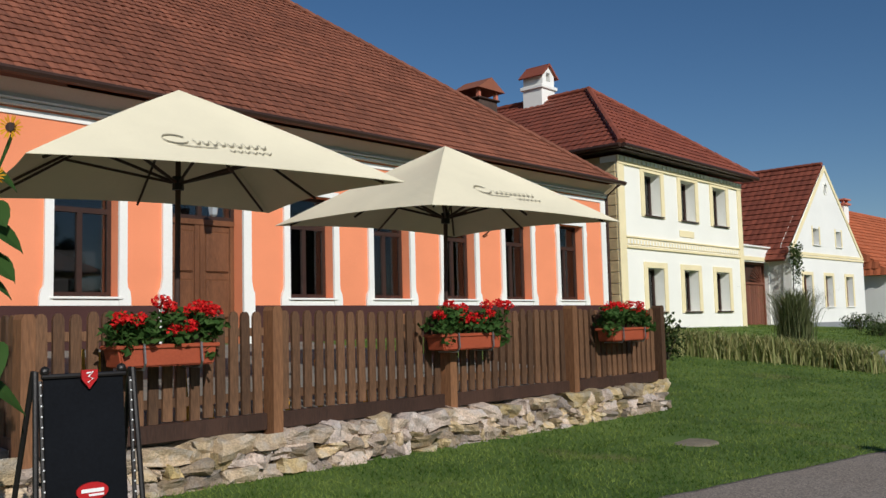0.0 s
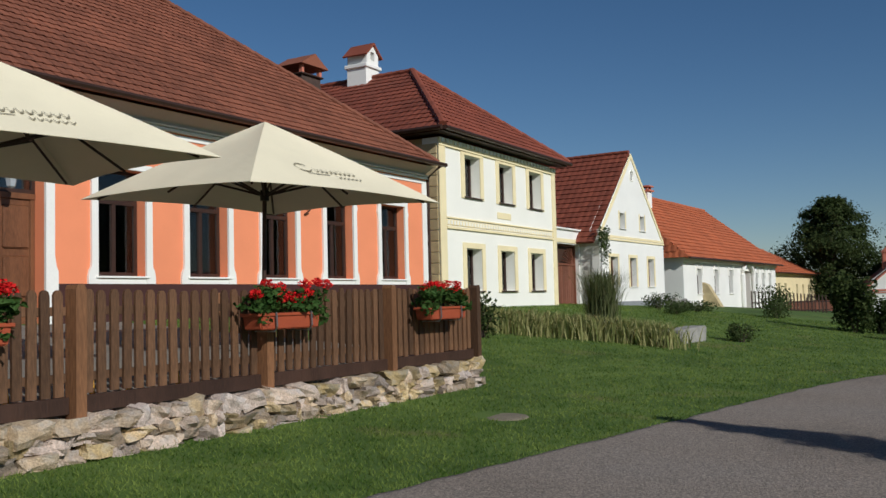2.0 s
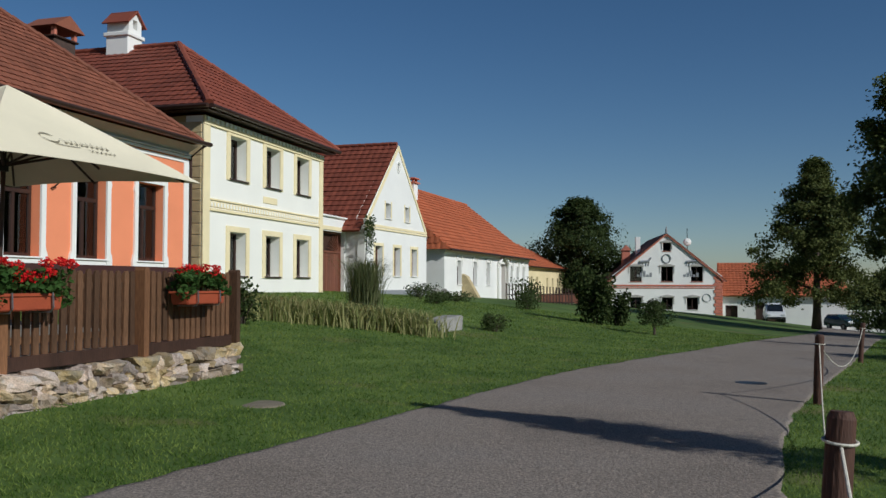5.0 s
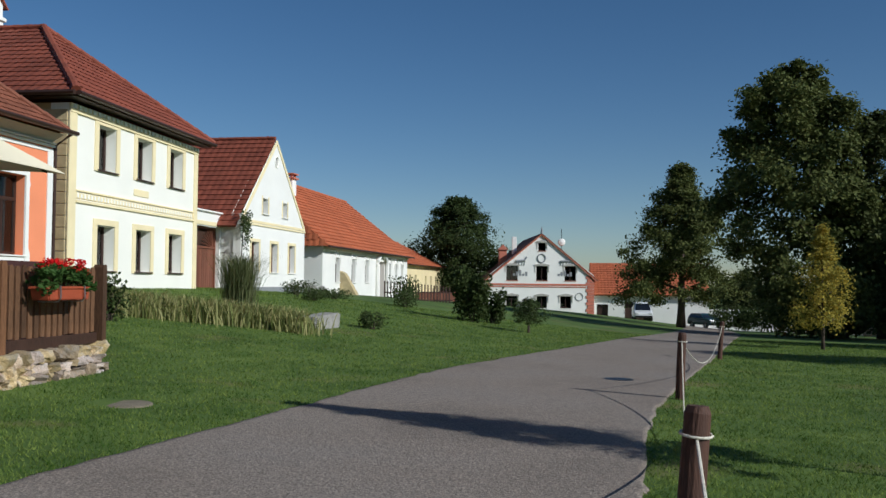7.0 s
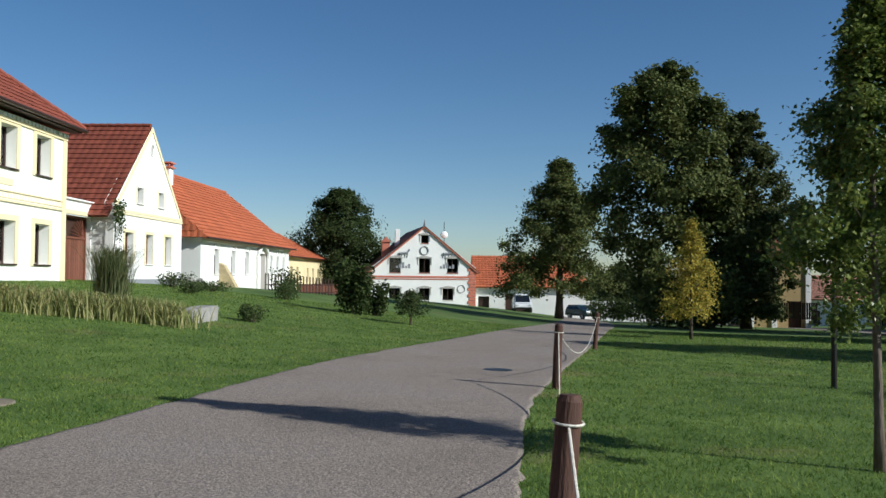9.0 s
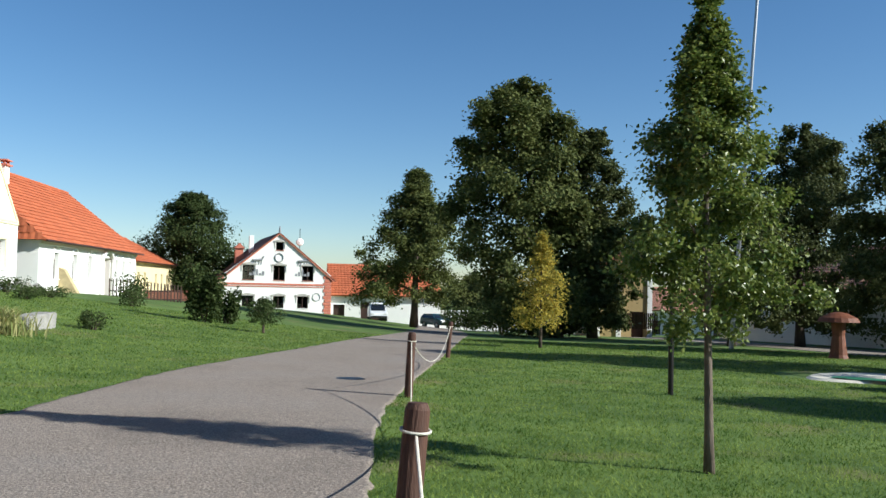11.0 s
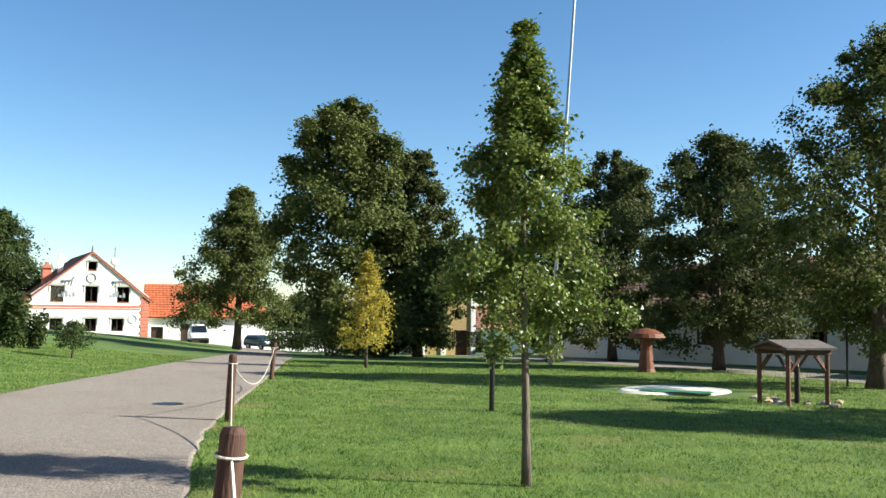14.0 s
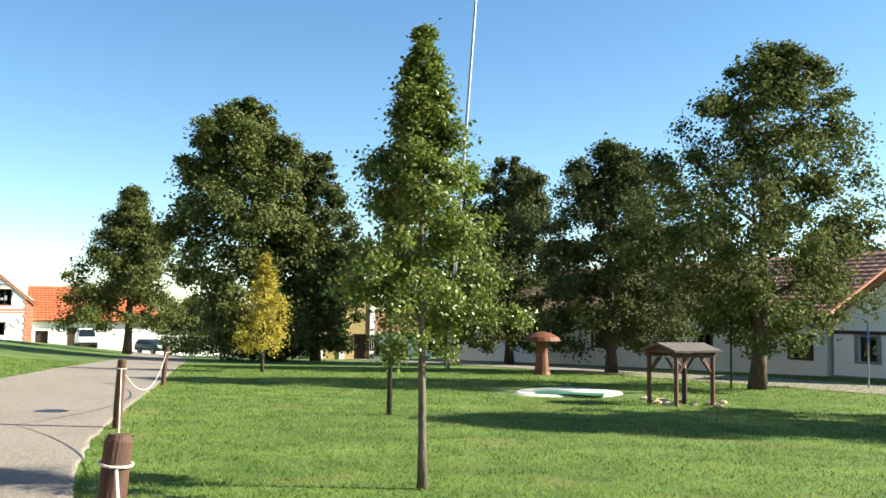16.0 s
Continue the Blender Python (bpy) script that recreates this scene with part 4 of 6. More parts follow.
    rq = [(W + oh, -0.2, ze - oh * tan), (W + oh, D, ze - oh * tan), (cx, D, za + 0.1), (cx, -0.2, za + 0.1)]
    slab(bm, lq, 0.1)
    slab(bm, rq, 0.1)
    part("roof", bm, TILE_PUB, h, "dark red tile roof")
    part("finial", tube(bmesh.new(), [(cx, -0.1, za), (cx, -0.1, za + 0.45), (cx, -0.1, za + 0.8)], [0.14, 0.10, 0.02], 8), GREY, h)
    c = part("chimney", boxed(1.45, 2.3, 4.0, 4.9, 3.6, 5.35, 0.02), BRICKPAINT, h, "brick chimney with pyramid cap")
    part("chimney_cap", prism(bmesh.new(), [(1.3, 5.35), (2.45, 5.35), (1.88, 5.95)], 3.85, 5.05), BRICKPAINT, c)
    part("chimney", boxed(3.0, 3.5, 5.0, 5.5, 4.6, 6.9, 0.02), WHITE, h, "slim white chimney")
    d = part("satellite_dish", tube(bmesh.new(), [(8.1, 2.6, 6.2), (8.1, 2.5, 6.2), (8.1, 2.42, 6.2)], [0.42, 0.34, 0.05], 14), WHITE, h, "white satellite dish")
    part("mast", tube(bmesh.new(), [(8.1, 2.65, 4.4), (8.1, 2.65, 7.7)], 0.035, 6), METAL, d)


end_house()


def barn():
    m = front(131.50, 69.50, 74.70, 0.10, 0.950, 1.450)
    h = empty("barn", m, "white barn with orange tile roof and a low dark door", "barn")
    L = 13.0
    part("wall", wall_mesh(0, L, -5, 0.35, [(0.4, 1.7, -4, -0.8), (3.6, 6.6, -5, -0.5)], 0.4), WHITE, h)
    part("door", boxed(0.4, 1.7, 0.2, 0.26, -4, -0.8), DARKWOOD, h, "dark closed door")
    part("gate", boxed(3.6, 6.6, 0.25, 0.31, -5, -0.5), DARKWOOD, h, "dark barn gate")
    part("side_wall", boxed(L - 0.4, L, 0.4, 10, -5, 0.35), WHITE, h)
    part("back_wall", boxed(0, L, 9.6, 10, -5, 0.35), WHITE, h)
    bm = bmesh.new()
    q = [(-0.3, -0.4, 0.25), (L + 0.3, -0.4, 0.25), (L + 0.3, 5, 3.9), (-0.3, 5, 3.9)]
    slab(bm, q, 0.1)
    slab(bm, [(L + 0.3, 10.4, 0.25), (-0.3, 10.4, 0.25), (-0.3, 5, 3.9), (L + 0.3, 5, 3.9)], 0.1)
    r = part("roof", bm, TILE_ORANGE, h)
    tiles_mesh("tiling", [tile_field(q, 0.4, 0.45, 0.05)], TILE_ORANGE, r)
    y = empty("yard_wall", m, "long whitewashed yard wall beyond the barn", "wall")
    part("wall", boxed(L, L + 15, 0.2, 0.6, -5, -1.35, 0.02), WHITE, y)
    part("coping", boxed(L, L + 15, 0.1, 0.7, -1.35, -1.22, 0.02), WHITE, y)


barn()


# ---- terrace: wall, fence, umbrellas ----
FENCE = front(42.53, -1.65, 8.93, 0.11, 1.201, 1.300)


def terrace():
    t = empty("terrace", FENCE, "raised gravel terrace behind a dry stone wall", "terrace", kind="structure")
    bm = boxed(-2.2, 6.0, 0.12, 6.4, -0.6, 0.56)
    for v in bm.verts:
        if v.co.z > 0 and v.co.y > 1:
            v.co.z += 0.60
    part("terrace_floor", bm, mat("pale_gravel", (0.2, 0.18, 0.15), 0.95, 0.15, 2, 80, 0.4), t)
    w = empty("stone_wall", FENCE, "low dry stone wall of brown and grey field stones", "wall", kind="structure")
    part("core", boxed(-2.25, 6.06, -0.02, 0.20, -0.6, 0.42), MORTAR, w)
    part("core", boxed(-2.25, -2.0, 0.2, 6.0, -0.6, 0.42), MORTAR, w)
    part("core", boxed(5.83, 6.06, 0.2, 6.0, -0.6, 0.42), MORTAR, w)
    rng = random.Random(11)

    def stone(cx, cy, cz, sx, sy, sz, turn=0.0):
        bm = bmesh.new()
        bmesh.ops.create_cube(bm, size=1)
        bmesh.ops.subdivide_edges(bm, edges=bm.edges[:], cuts=2, use_grid_fill=True)
        o = Vector((rng.uniform(0, 50), rng.uniform(0, 50), rng.uniform(0, 50)))
        for v in bm.verts:
            p = v.co.copy()
            r = p.normalized() * 0.62
            p = p.lerp(r, 0.20)
            p += noise.noise_vector(p * 1.3 + o) * 0.30 + noise.noise_vector(p * 3.1 + o) * 0.07
            p.x += 0.25 * p.z * rng.choice((-1, 1)) * 0.2
            v.co = Vector((p.x * sx, p.y * sy, p.z * sz))
        ob = part("stone", bm, STONE, w)
        ob.location = (cx, cy, cz)
        ob.rotation_euler = (rng.uniform(-0.12, 0.12), rng.uniform(-0.16, 0.16), turn + rng.uniform(-0.15, 0.15))

    def run(length, place, turn):
        if length > 0:
            z = -0.28
            while z < 0.40:
                hgt = rng.uniform(0.09, 0.16) if z > -0.02 else rng.uniform(0.17, 0.24)
                x = rng.uniform(-0.1, 0)
                while x < length:
                    wd = hgt * rng.choice((0.8, 1.1, 1.4, 1.7, 2.3)) * rng.uniform(0.85, 1.15)
                    hh = hgt * rng.uniform(0.8, 1.25)
                    cx, cy = place(x + wd / 2)
                    stone(cx, cy, min(z + hgt / 2 + rng.uniform(-0.02, 0.02), 0.42), wd * 0.99, 0.30, hh * 1.03, turn)
                    x += wd
                z += hgt * 0.95
    run(8.25, lambda s: (-2.28 + s, 0.0), 0)
    run(1.6, lambda s: (-2.28, 0.1 + s), math.pi / 2)
    run(1.2, lambda s: (6.06, 0.1 + s), math.pi / 2)


def fence():
    f = empty("picket_fence", FENCE, "dark brown stained picket fence on the stone wall", "fence")
    rng = random.Random(4)

    def slat_mesh(h):
        bm = bmesh.new()
        w = 0.038
        prism(bm, [(-w, 0), (w, 0), (w, h - 0.05), (w * 0.72, h - 0.015), (w * 0.25, h), (-w * 0.25, h), (-w * 0.72, h - 0.015), (-w, h - 0.05)], -0.012, 0.012)
        me = bpy.data.meshes.new("slat")
        bm.to_mesh(me)
        bm.free()
        me.materials.append(FENCEWOOD)
        return me
    slats = slat_mesh(0.95)

    def bay(a, b, turn, origin, n):
        for i in range(n):
            s = a + (b - a) * (i + 0.5) / n
            p = Vector(origin) + Vector((math.cos(turn) * s, math.sin(turn) * s, 0))
            ob = new("slat", slats)
            ob.parent = f
            ob.location = (p.x, p.y, 0.66 + rng.uniform(-0.012, 0.012))
            ob.rotation_euler = (0, rng.uniform(-0.012, 0.012), turn)
    posts = [-1.95, 0.0, 2.07, 4.14, 6.12]
    for i, s in enumerate(posts):
        bm = bmesh.new()
        prism(bm, [(-0.046, 0.34), (0.046, 0.34), (0.046, 1.58), (0.028, 1.62), (-0.028, 1.62), (-0.046, 1.58)], -0.06, 0.06)
        ob = part("post", bm, POSTWOOD if i < 4 else FENCEWOOD, f)
        ob.location = (s, -0.03, 0.04 if i else -0.02)
    for a, b in zip(posts, posts[1:]):
        bay(a + 0.07, b - 0.07, 0, (0, 0, 0), 16)
        for z in (0.78, 1.38):
            part("rail", boxed(a + 0.05, b - 0.05, 0.014, 0.055, z, z + 0.08, 0.004), FENCEWOOD, f)
        part("base_board", boxed(a + 0.06, b - 0.06, -0.035, 0.012, 0.50, 0.655, 0.006), DARKWOOD, f)
    for x0 in (-1.95, 6.12):
        bay(0.08, 4.2, math.pi / 2, (x0, 0, 0), 36)
        part("rail", boxed(x0 + 0.014, x0 + 0.05, 0.05, 4.3, 1.38, 1.46), FENCEWOOD, f)
        part("base_board", boxed(x0 - 0.02, x0 + 0.012, 0.06, 4.3, 0.50, 0.655), DARKWOOD, f)
        part("post", boxed(x0 - 0.06, x0 + 0.06, 4.25, 4.37, 0.5, 1.68, 0.01), POSTWOOD, f)


terrace()
fence()


def stakes():
    """Yellow stakes leaning inside the fence, seen through the gaps."""
    for s, z in ((-1.88, 1.1), (-1.36, 1.25), (-1.22, 1.22), (-0.97, 1.2), (-0.55, 1.15), (-0.33, 1.2), (0.42, 1.2), (0.78, 1.05), (1.32, 1.15)):
        h = empty("stake", FENCE @ pose(s, 0.30, 0.56, -6, 0, 0), "thin yellow painted stake behind the picket fence", "stake", "stakes behind the fence")
        part("shaft", boxed(-0.02, 0.02, -0.012, 0.012, 0, z - 0.5, 0.003), SUNPAINT, h)


stakes()


def blob_points(rng, n, cx, cy, cz, rx, ry, rz):
    out = []
    while len(out) < n:
        p = [rng.uniform(-1, 1) for _ in range(3)]
        if sum(q * q for q in p) <= 1:
            out.append((cx + p[0] * rx, cy + p[1] * ry, cz + p[2] * rz))
    return out


def cards(points, size, rng, flat=0.0, centre=None):
    """Small pointed folded leaves at points, turned every way; round a centre they face outward and up."""
    g = np.random.default_rng(rng.randint(0, 10 ** 6))
    p = np.array([tuple(q) for q in points], float)
    m = len(p)
    nrm = g.normal(0, 1, (m, 3)) * (1 - 0.5 * flat)
    nrm[:, 2] += flat
    if centre is not None:
        out = (p - np.array(centre)) * np.array([1, 1, 0.5])
        nrm = 0.8 * nrm + 0.6 * out / (np.linalg.norm(out, axis=1, keepdims=True) + 1e-6) + np.array([0, 0, 0.45])
    nrm /= np.linalg.norm(nrm, axis=1, keepdims=True) + 1e-9
    u = np.cross(nrm, g.normal(0, 1, (m, 3)))
    u /= np.linalg.norm(u, axis=1, keepdims=True) + 1e-9
    w = np.cross(nrm, u)
    s = (size * g.uniform(0.65, 1.35, m))[:, None]
    v = np.stack([p - 0.5 * s * u, p - 0.40 * s * w + 0.10 * s * nrm, p + 0.55 * s * u - 0.08 * s * nrm, p + 0.40 * s * w + 0.10 * s * nrm], 1).reshape(-1, 3)
    k = np.arange(m)[:, None] * 4
    f = np.concatenate([k + [0, 1, 2], k + [0, 2, 3]], 1).reshape(-1, 3)
    return v, f


def flower_box(s, width, seed):
    m = FENCE @ pose(s, -0.19, 1.33)
    h = empty("flower_box", m, "terracotta plastic window box full of red geraniums on a fence", "flower box", "flower boxes on the fence")
    rng = random.Random(seed)
    w = width / 2
    bm = bmesh.new()
    prism(bm, [(-w * 0.93, -0.17), (w * 0.93, -0.17), (w, 0), (-w, 0)], -0.10, 0.10)
    bmesh.ops.bevel(bm, geom=bm.edges[:], offset=0.012, segments=2, affect="EDGES")
    part("planter", bm, TERRACOTTA, h)
    part("rim", boxed(-w - 0.015, w + 0.015, -0.115, 0.115, -0.025, 0.012, 0.008), TERRACOTTA, h)
    for x in (-w * 0.55, w * 0.6):
        part("bracket", tube(bmesh.new(), [(x, -0.125, 0.02), (x + 0.01, -0.125, -0.14), (x + 0.02, -0.09, -0.19), (x + 0.02, 0.13, -0.19)], 0.009, 5), ZINC, h, "grey wire bracket")
    pts = []
    for i in range(16):
        cx = rng.uniform(-w, w)
        pts += blob_points(rng, 42, cx, rng.uniform(-0.1, 0.05), rng.uniform(0.06, 0.24), 0.11, 0.12, 0.09)
    for i in range(6):
        pts += blob_points(rng, 22, rng.choice((-1, 1)) * w * rng.uniform(0.8, 1.12), -0.08, rng.uniform(-0.08, 0.1), 0.08, 0.08, 0.08)
    v, f = cards(pts, 0.062, rng, 0.3)
    arrays("foliage", v, f, GERANIUM, h, "round green geranium leaves")
    n = 12 if width > 0.7 else 11
    for i in range(n):
        cx, cy, cz = w * (-1 + 2 * (i + rng.uniform(0.2, 0.8)) / n) * 1.08, rng.uniform(-0.17, 0.04), rng.uniform(0.12, 0.36)
        v, f = cards(blob_points(rng, 80, cx, cy, cz, 0.068, 0.06, 0.055), 0.030, rng)
        arrays("blossom", v, f, PETAL, h, "red geranium head")
        part("stem", tube(bmesh.new(), [(cx * 0.9, cy * 0.5, 0.0), (cx, cy, cz - 0.02)], 0.004, 4), GERANIUM, h)
    return h


flower_box(-1.08, 0.76, 1)
flower_box(2.12, 0.86, 2)
flower_box(4.99, 0.84, 3)


def umbrella(x, y, side, zc, za, az, seed):
    m = facade(az, x, y)
    h = empty("parasol", m, "large square cream canvas parasol with faded print and dark ribs", "parasol", "parasols on the terrace")
    r = side / 2
    part("pole", tube(bmesh.new(), [(0, 0, 0.56), (0, 0, zc + 0.2), (0, 0, za - 0.03)], [0.032, 0.03, 0.026], 12), DARKWOOD, h)
    part("base", boxed(-0.4, 0.4, -0.4, 0.4, 0.62, 0.76, 0.02), KERBGREY, h)
    bm = bmesh.new()
    n = 10
    corners = [(-r, -r), (r, -r), (r, r), (-r, r)]
    for i in range(4):
        (ax, ay), (bx, by) = corners[i], corners[(i + 1) % 4]
        rows = []
        for j in range(n + 1):
            f = j / n
            row = []
            for k in range(n + 1):
                u = k / n
                px, py = ax + (bx - ax) * u, ay + (by - ay) * u
                edge = 4 * u * (1 - u)
                sag = -0.07 * f * (1 - f) * 4 * edge + 0.05 * f * edge
                pull = 1 - 0.045 * edge * f
                row.append(bm.verts.new((px * f * pull, py * f * pull, za + (zc - za) * (0.93 * f + 0.07 * f * f) + sag)))
            rows.append(row)
        for j in range(n):
            for k in range(n):
                q = [rows[j][k], rows[j + 1][k], rows[j + 1][k + 1], rows[j][k + 1]]
                if j == 0:
                    q = q[:3] if k == 0 else q
                bm.faces.new(q)
    bmesh.ops.remove_doubles(bm, verts=bm.verts[:], dist=0.0005)
    bmesh.ops.recalc_face_normals(bm, faces=bm.faces)
    can = part("canopy", bm, CANVAS, h, "cream canvas canopy", smooth=False)
    mod = can.modifiers.new("thickness", "SOLIDIFY")
    mod.thickness = 0.006
    hub = zc + 0.10
    part("hub", tube(bmesh.new(), [(0, 0, hub - 0.10), (0, 0, hub + 0.05)], 0.065, 10), METAL, h)
    ends = corners + [((a[0] + b[0]) / 2, (a[1] + b[1]) / 2) for a, b in zip(corners, corners[1:] + corners[:1])]
    for ex, ey in ends:
        f = 0.97
        rib = part("rib", tube(bmesh.new(), [(0, 0, za - 0.06), (ex * f * 0.5, ey * f * 0.5, (za + zc) / 2 - 0.09), (ex * f * 0.94, ey * f * 0.94, zc - 0.0)], 0.016, 6), DARKWOOD, h)
        part("strut", tube(bmesh.new(), [(0, 0, hub - 0.03), (ex * 0.55, ey * 0.55, za + (zc - za) * 0.55 - 0.10)], 0.018, 6), DARKWOOD, rib)
    # a faded printed device on two faces: a loop and strokes, no letters
    def stroke(pts, width, turn):
        verts, faces = [], []
        c, s_ = math.cos(turn), math.sin(turn)
        for k, (u, f) in enumerate(pts):
            for d in (-width, width):
                ff = f + d + 0.05
                e = max(0.0, 1 - (u / (ff * r)) ** 2) if ff else 0
                z = za + (zc - za) * (0.93 * ff + 0.07 * ff * ff) - 0.28 * ff * (1 - ff) * e + 0.05 * ff * e + 0.016
                px, py = u, -ff * r * (1 - 0.045 * e * ff)
                verts.append((px * c - py * s_, px * s_ + py * c, z))
            if k:
                n = 2 * k
                faces.append((n - 2, n, n + 1, n - 1))
        arrays("print_mark", verts, faces, PRINT, can, "faded grey-brown printed device")
    for turn in (0.0, math.pi / 2):
        stroke([(-0.42 + 0.13 * math.cos(t), 0.66 + 0.055 * math.sin(t)) for t in np.linspace(0.4, 5.6, 14)], 0.008, turn)
        stroke([(-0.44 + 0.024 * k, 0.735 + 0.006 * math.sin(k * 0.2)) for k in range(18)], 0.005, turn)
        for k in range(9):
            x0 = -0.24 + k * 0.085
            stroke([(x0, 0.64 + 0.02 * (k % 3 == 1)), (x0 + 0.02, 0.70), (x0 + 0.055, 0.69), (x0 + 0.07, 0.655)], 0.011, turn)
        for k in range(6):
            x0 = 0.08 + k * 0.075
            stroke([(x0, 0.745), (x0 + 0.025, 0.775), (x0 + 0.06, 0.75)], 0.008, turn)
    h.matrix_basis = m @ Matrix.Translation((0, 0, 2.9)) @ pose(0, 0, 0, 1.6, 0, 0) @ Matrix.Translation((0, 0, -2.9))
    return h


umbrella(-2.91, 10.22, 3.68, 3.12, 4.25, 56.7, 1)
umbrella(0.08, 13.23, 3.53, 3.01, 4.14, 48.8, 2)


# ---- trees and shrubs ----
def limb(bm, p, d, length, r0, rng, tips, depth):
    pts, rad = [Vector(p)], [r0]
    d = Vector(d).normalized()
    n = 4
    for i in range(n):
        d = (d + Vector((rng.uniform(-1, 1), rng.uniform(-1, 1), rng.uniform(-0.4, 0.8))) * 0.18).normalized()
        pts.append(pts[-1] + d * (length / n))
        rad.append(r0 * (1 - 0.8 * (i + 1) / n) + 0.004)
    tube(bm, pts, rad, 6, True)
    tips += [(p_, d) for p_ in pts[2:]]
    if depth:
        for k in range(3):
            f = rng.randint(1, n)
            side = Vector((rng.uniform(-1, 1), rng.uniform(-1, 1), rng.uniform(-0.2, 0.7))).normalized()
            limb(bm, pts[f], (d + side * 1.1), length * rng.uniform(0.35, 0.55), rad[f] * 0.7, rng, tips, depth - 1)


def tree(name, x, y, height, width, clear, leaf, label, seed, leaves=9000, size=0.16, trunk=None, profile="oval", lean=(0, 0), bark=None, clump=0.55, base=None):
    """A trunk, limbs reaching into the crown, and leaves gathered in clumps with gaps between."""
    rng = random.Random(seed)
    z0 = ground(x, y) if base is None else base
    h = empty(name, pose(x, y, z0 - 0.05), label, "tree")
    tr = trunk or height * 0.022
    bm = bmesh.new()
    top = height * (0.93 if profile in ("cone", "spire", "tiered") else 0.8)
    n = 9
    pts, rad = [], []
    for i in range(n + 1):
        f = i / n
        wob = 0.02 * height * math.sin(3 * f + seed) * f * (0.3 if profile == "cone" else 1)
        pts.append(Vector((lean[0] * f + wob, lean[1] * f - wob * 0.6, top * f)))
        rad.append(tr * (1.25 if i == 0 else 1) * (1 - 0.9 * f) + 0.006)
    tube(bm, pts, rad, 10, True)
    part("trunk", bm, bark or BARK, h, smooth=True)

    table = {"cone": ((0, 0.6), (0.09, 1.0), (0.37, 0.82), (0.55, 0.60), (0.73, 0.37), (0.87, 0.17), (1, 0.04)),
             "tiered": ((0, 0.8), (0.15, 1.0), (0.4, 0.86), (0.6, 0.62), (0.8, 0.36), (1, 0.08)),
             "spire": ((0, 0.7), (0.3, 1.0), (0.6, 0.78), (0.85, 0.42), (1, 0.08)),
             "broad": ((0, 0.75), (0.25, 1.0), (0.55, 0.95), (0.8, 0.68), (1, 0.15)),
             "oval": ((0, 0.7), (0.15, 0.95), (0.4, 1.0), (0.6, 0.93), (0.78, 0.75), (0.92, 0.46), (1, 0.12))}[profile]

    def half(f):
        """The crown's half width at f, from its bottom (0) to its top (1)."""
        return float(np.interp(f, [a for a, _ in table], [b for _, b in table]))
    ch = height - clear
    bm = bmesh.new()
    tips = []
    nb = 14 if height > 6 else 16
    for i in range(nb):
        f = (i + 0.5) / nb
        z = clear + ch * f * 0.85
        a = i * 2.4 + rng.uniform(-0.3, 0.3)
        t = min(0.99, z / top)
        k = min(int(t * n), n - 1)
        p = pts[k].lerp(pts[k + 1], t * n - k)
        L = width / 2 * half(f * 0.85 + 0.05) * rng.uniform(0.55, 0.75)
        up = 0.35 + 0.9 * f
        limb(bm, p, (math.cos(a), math.sin(a), up), L, tr * 0.38 * (1 - 0.7 * f) + 0.006, rng, tips, 1)
    part("branchwork", bm, bark or BARK, h)
    # clump centres: by the limbs' tips and over the crown's outer shell
    centres = []
    tries = int(210 if height > 6 else 120)
    for i in range(tries):
        f = rng.random() ** 0.9
        a = rng.uniform(0, 6.283)
        wob = 0.84 + 0.55 * noise.noise(Vector((math.cos(a) * 1.5, math.sin(a) * 1.5, f * 4.5 + seed * 3.1)))
        rr = width / 2 * half(f) * (rng.uniform(0.12, 1.0) ** 0.5) * wob
        cz = clear + ch * f
        t = min(1, cz / top)
        centres.append(Vector((lean[0] * t + rr * math.cos(a), lean[1] * t + rr * math.sin(a), cz)))
    for p, _ in tips[::3]:
        t = p.z / top
        reach = width / 2 * half(min(1.0, max(0.0, (p.z - clear) / ch))) * 1.1
        if clear * 0.8 < p.z < height and math.hypot(p.x - lean[0] * t, p.y - lean[1] * t) < reach:
            centres.append(p)
    leaves, size = int(leaves * 1.7), size * 0.74
    per = max(8, leaves // len(centres))
    cr = clump * width / 7.0 if height > 6 else clump * width / 4.2
    spots = []
    for c in centres:
        k = cr * rng.uniform(0.6, 1.35) * (0.4 + 0.6 * half(min(1.0, max(0.0, (c.z - clear) / ch))))
        for _ in range(int(per * rng.uniform(0.5, 1.5))):
            g = Vector((rng.gauss(0, 0.5), rng.gauss(0, 0.5), rng.gauss(0, 0.38) - 0.05))
            spots.append(c + g * k)
    v, f = cards(spots, size, rng, 0.25, (lean[0] * 0.5, lean[1] * 0.5, clear + ch * 0.4))
    arrays("crown", v, f, leaf, h)
    return h


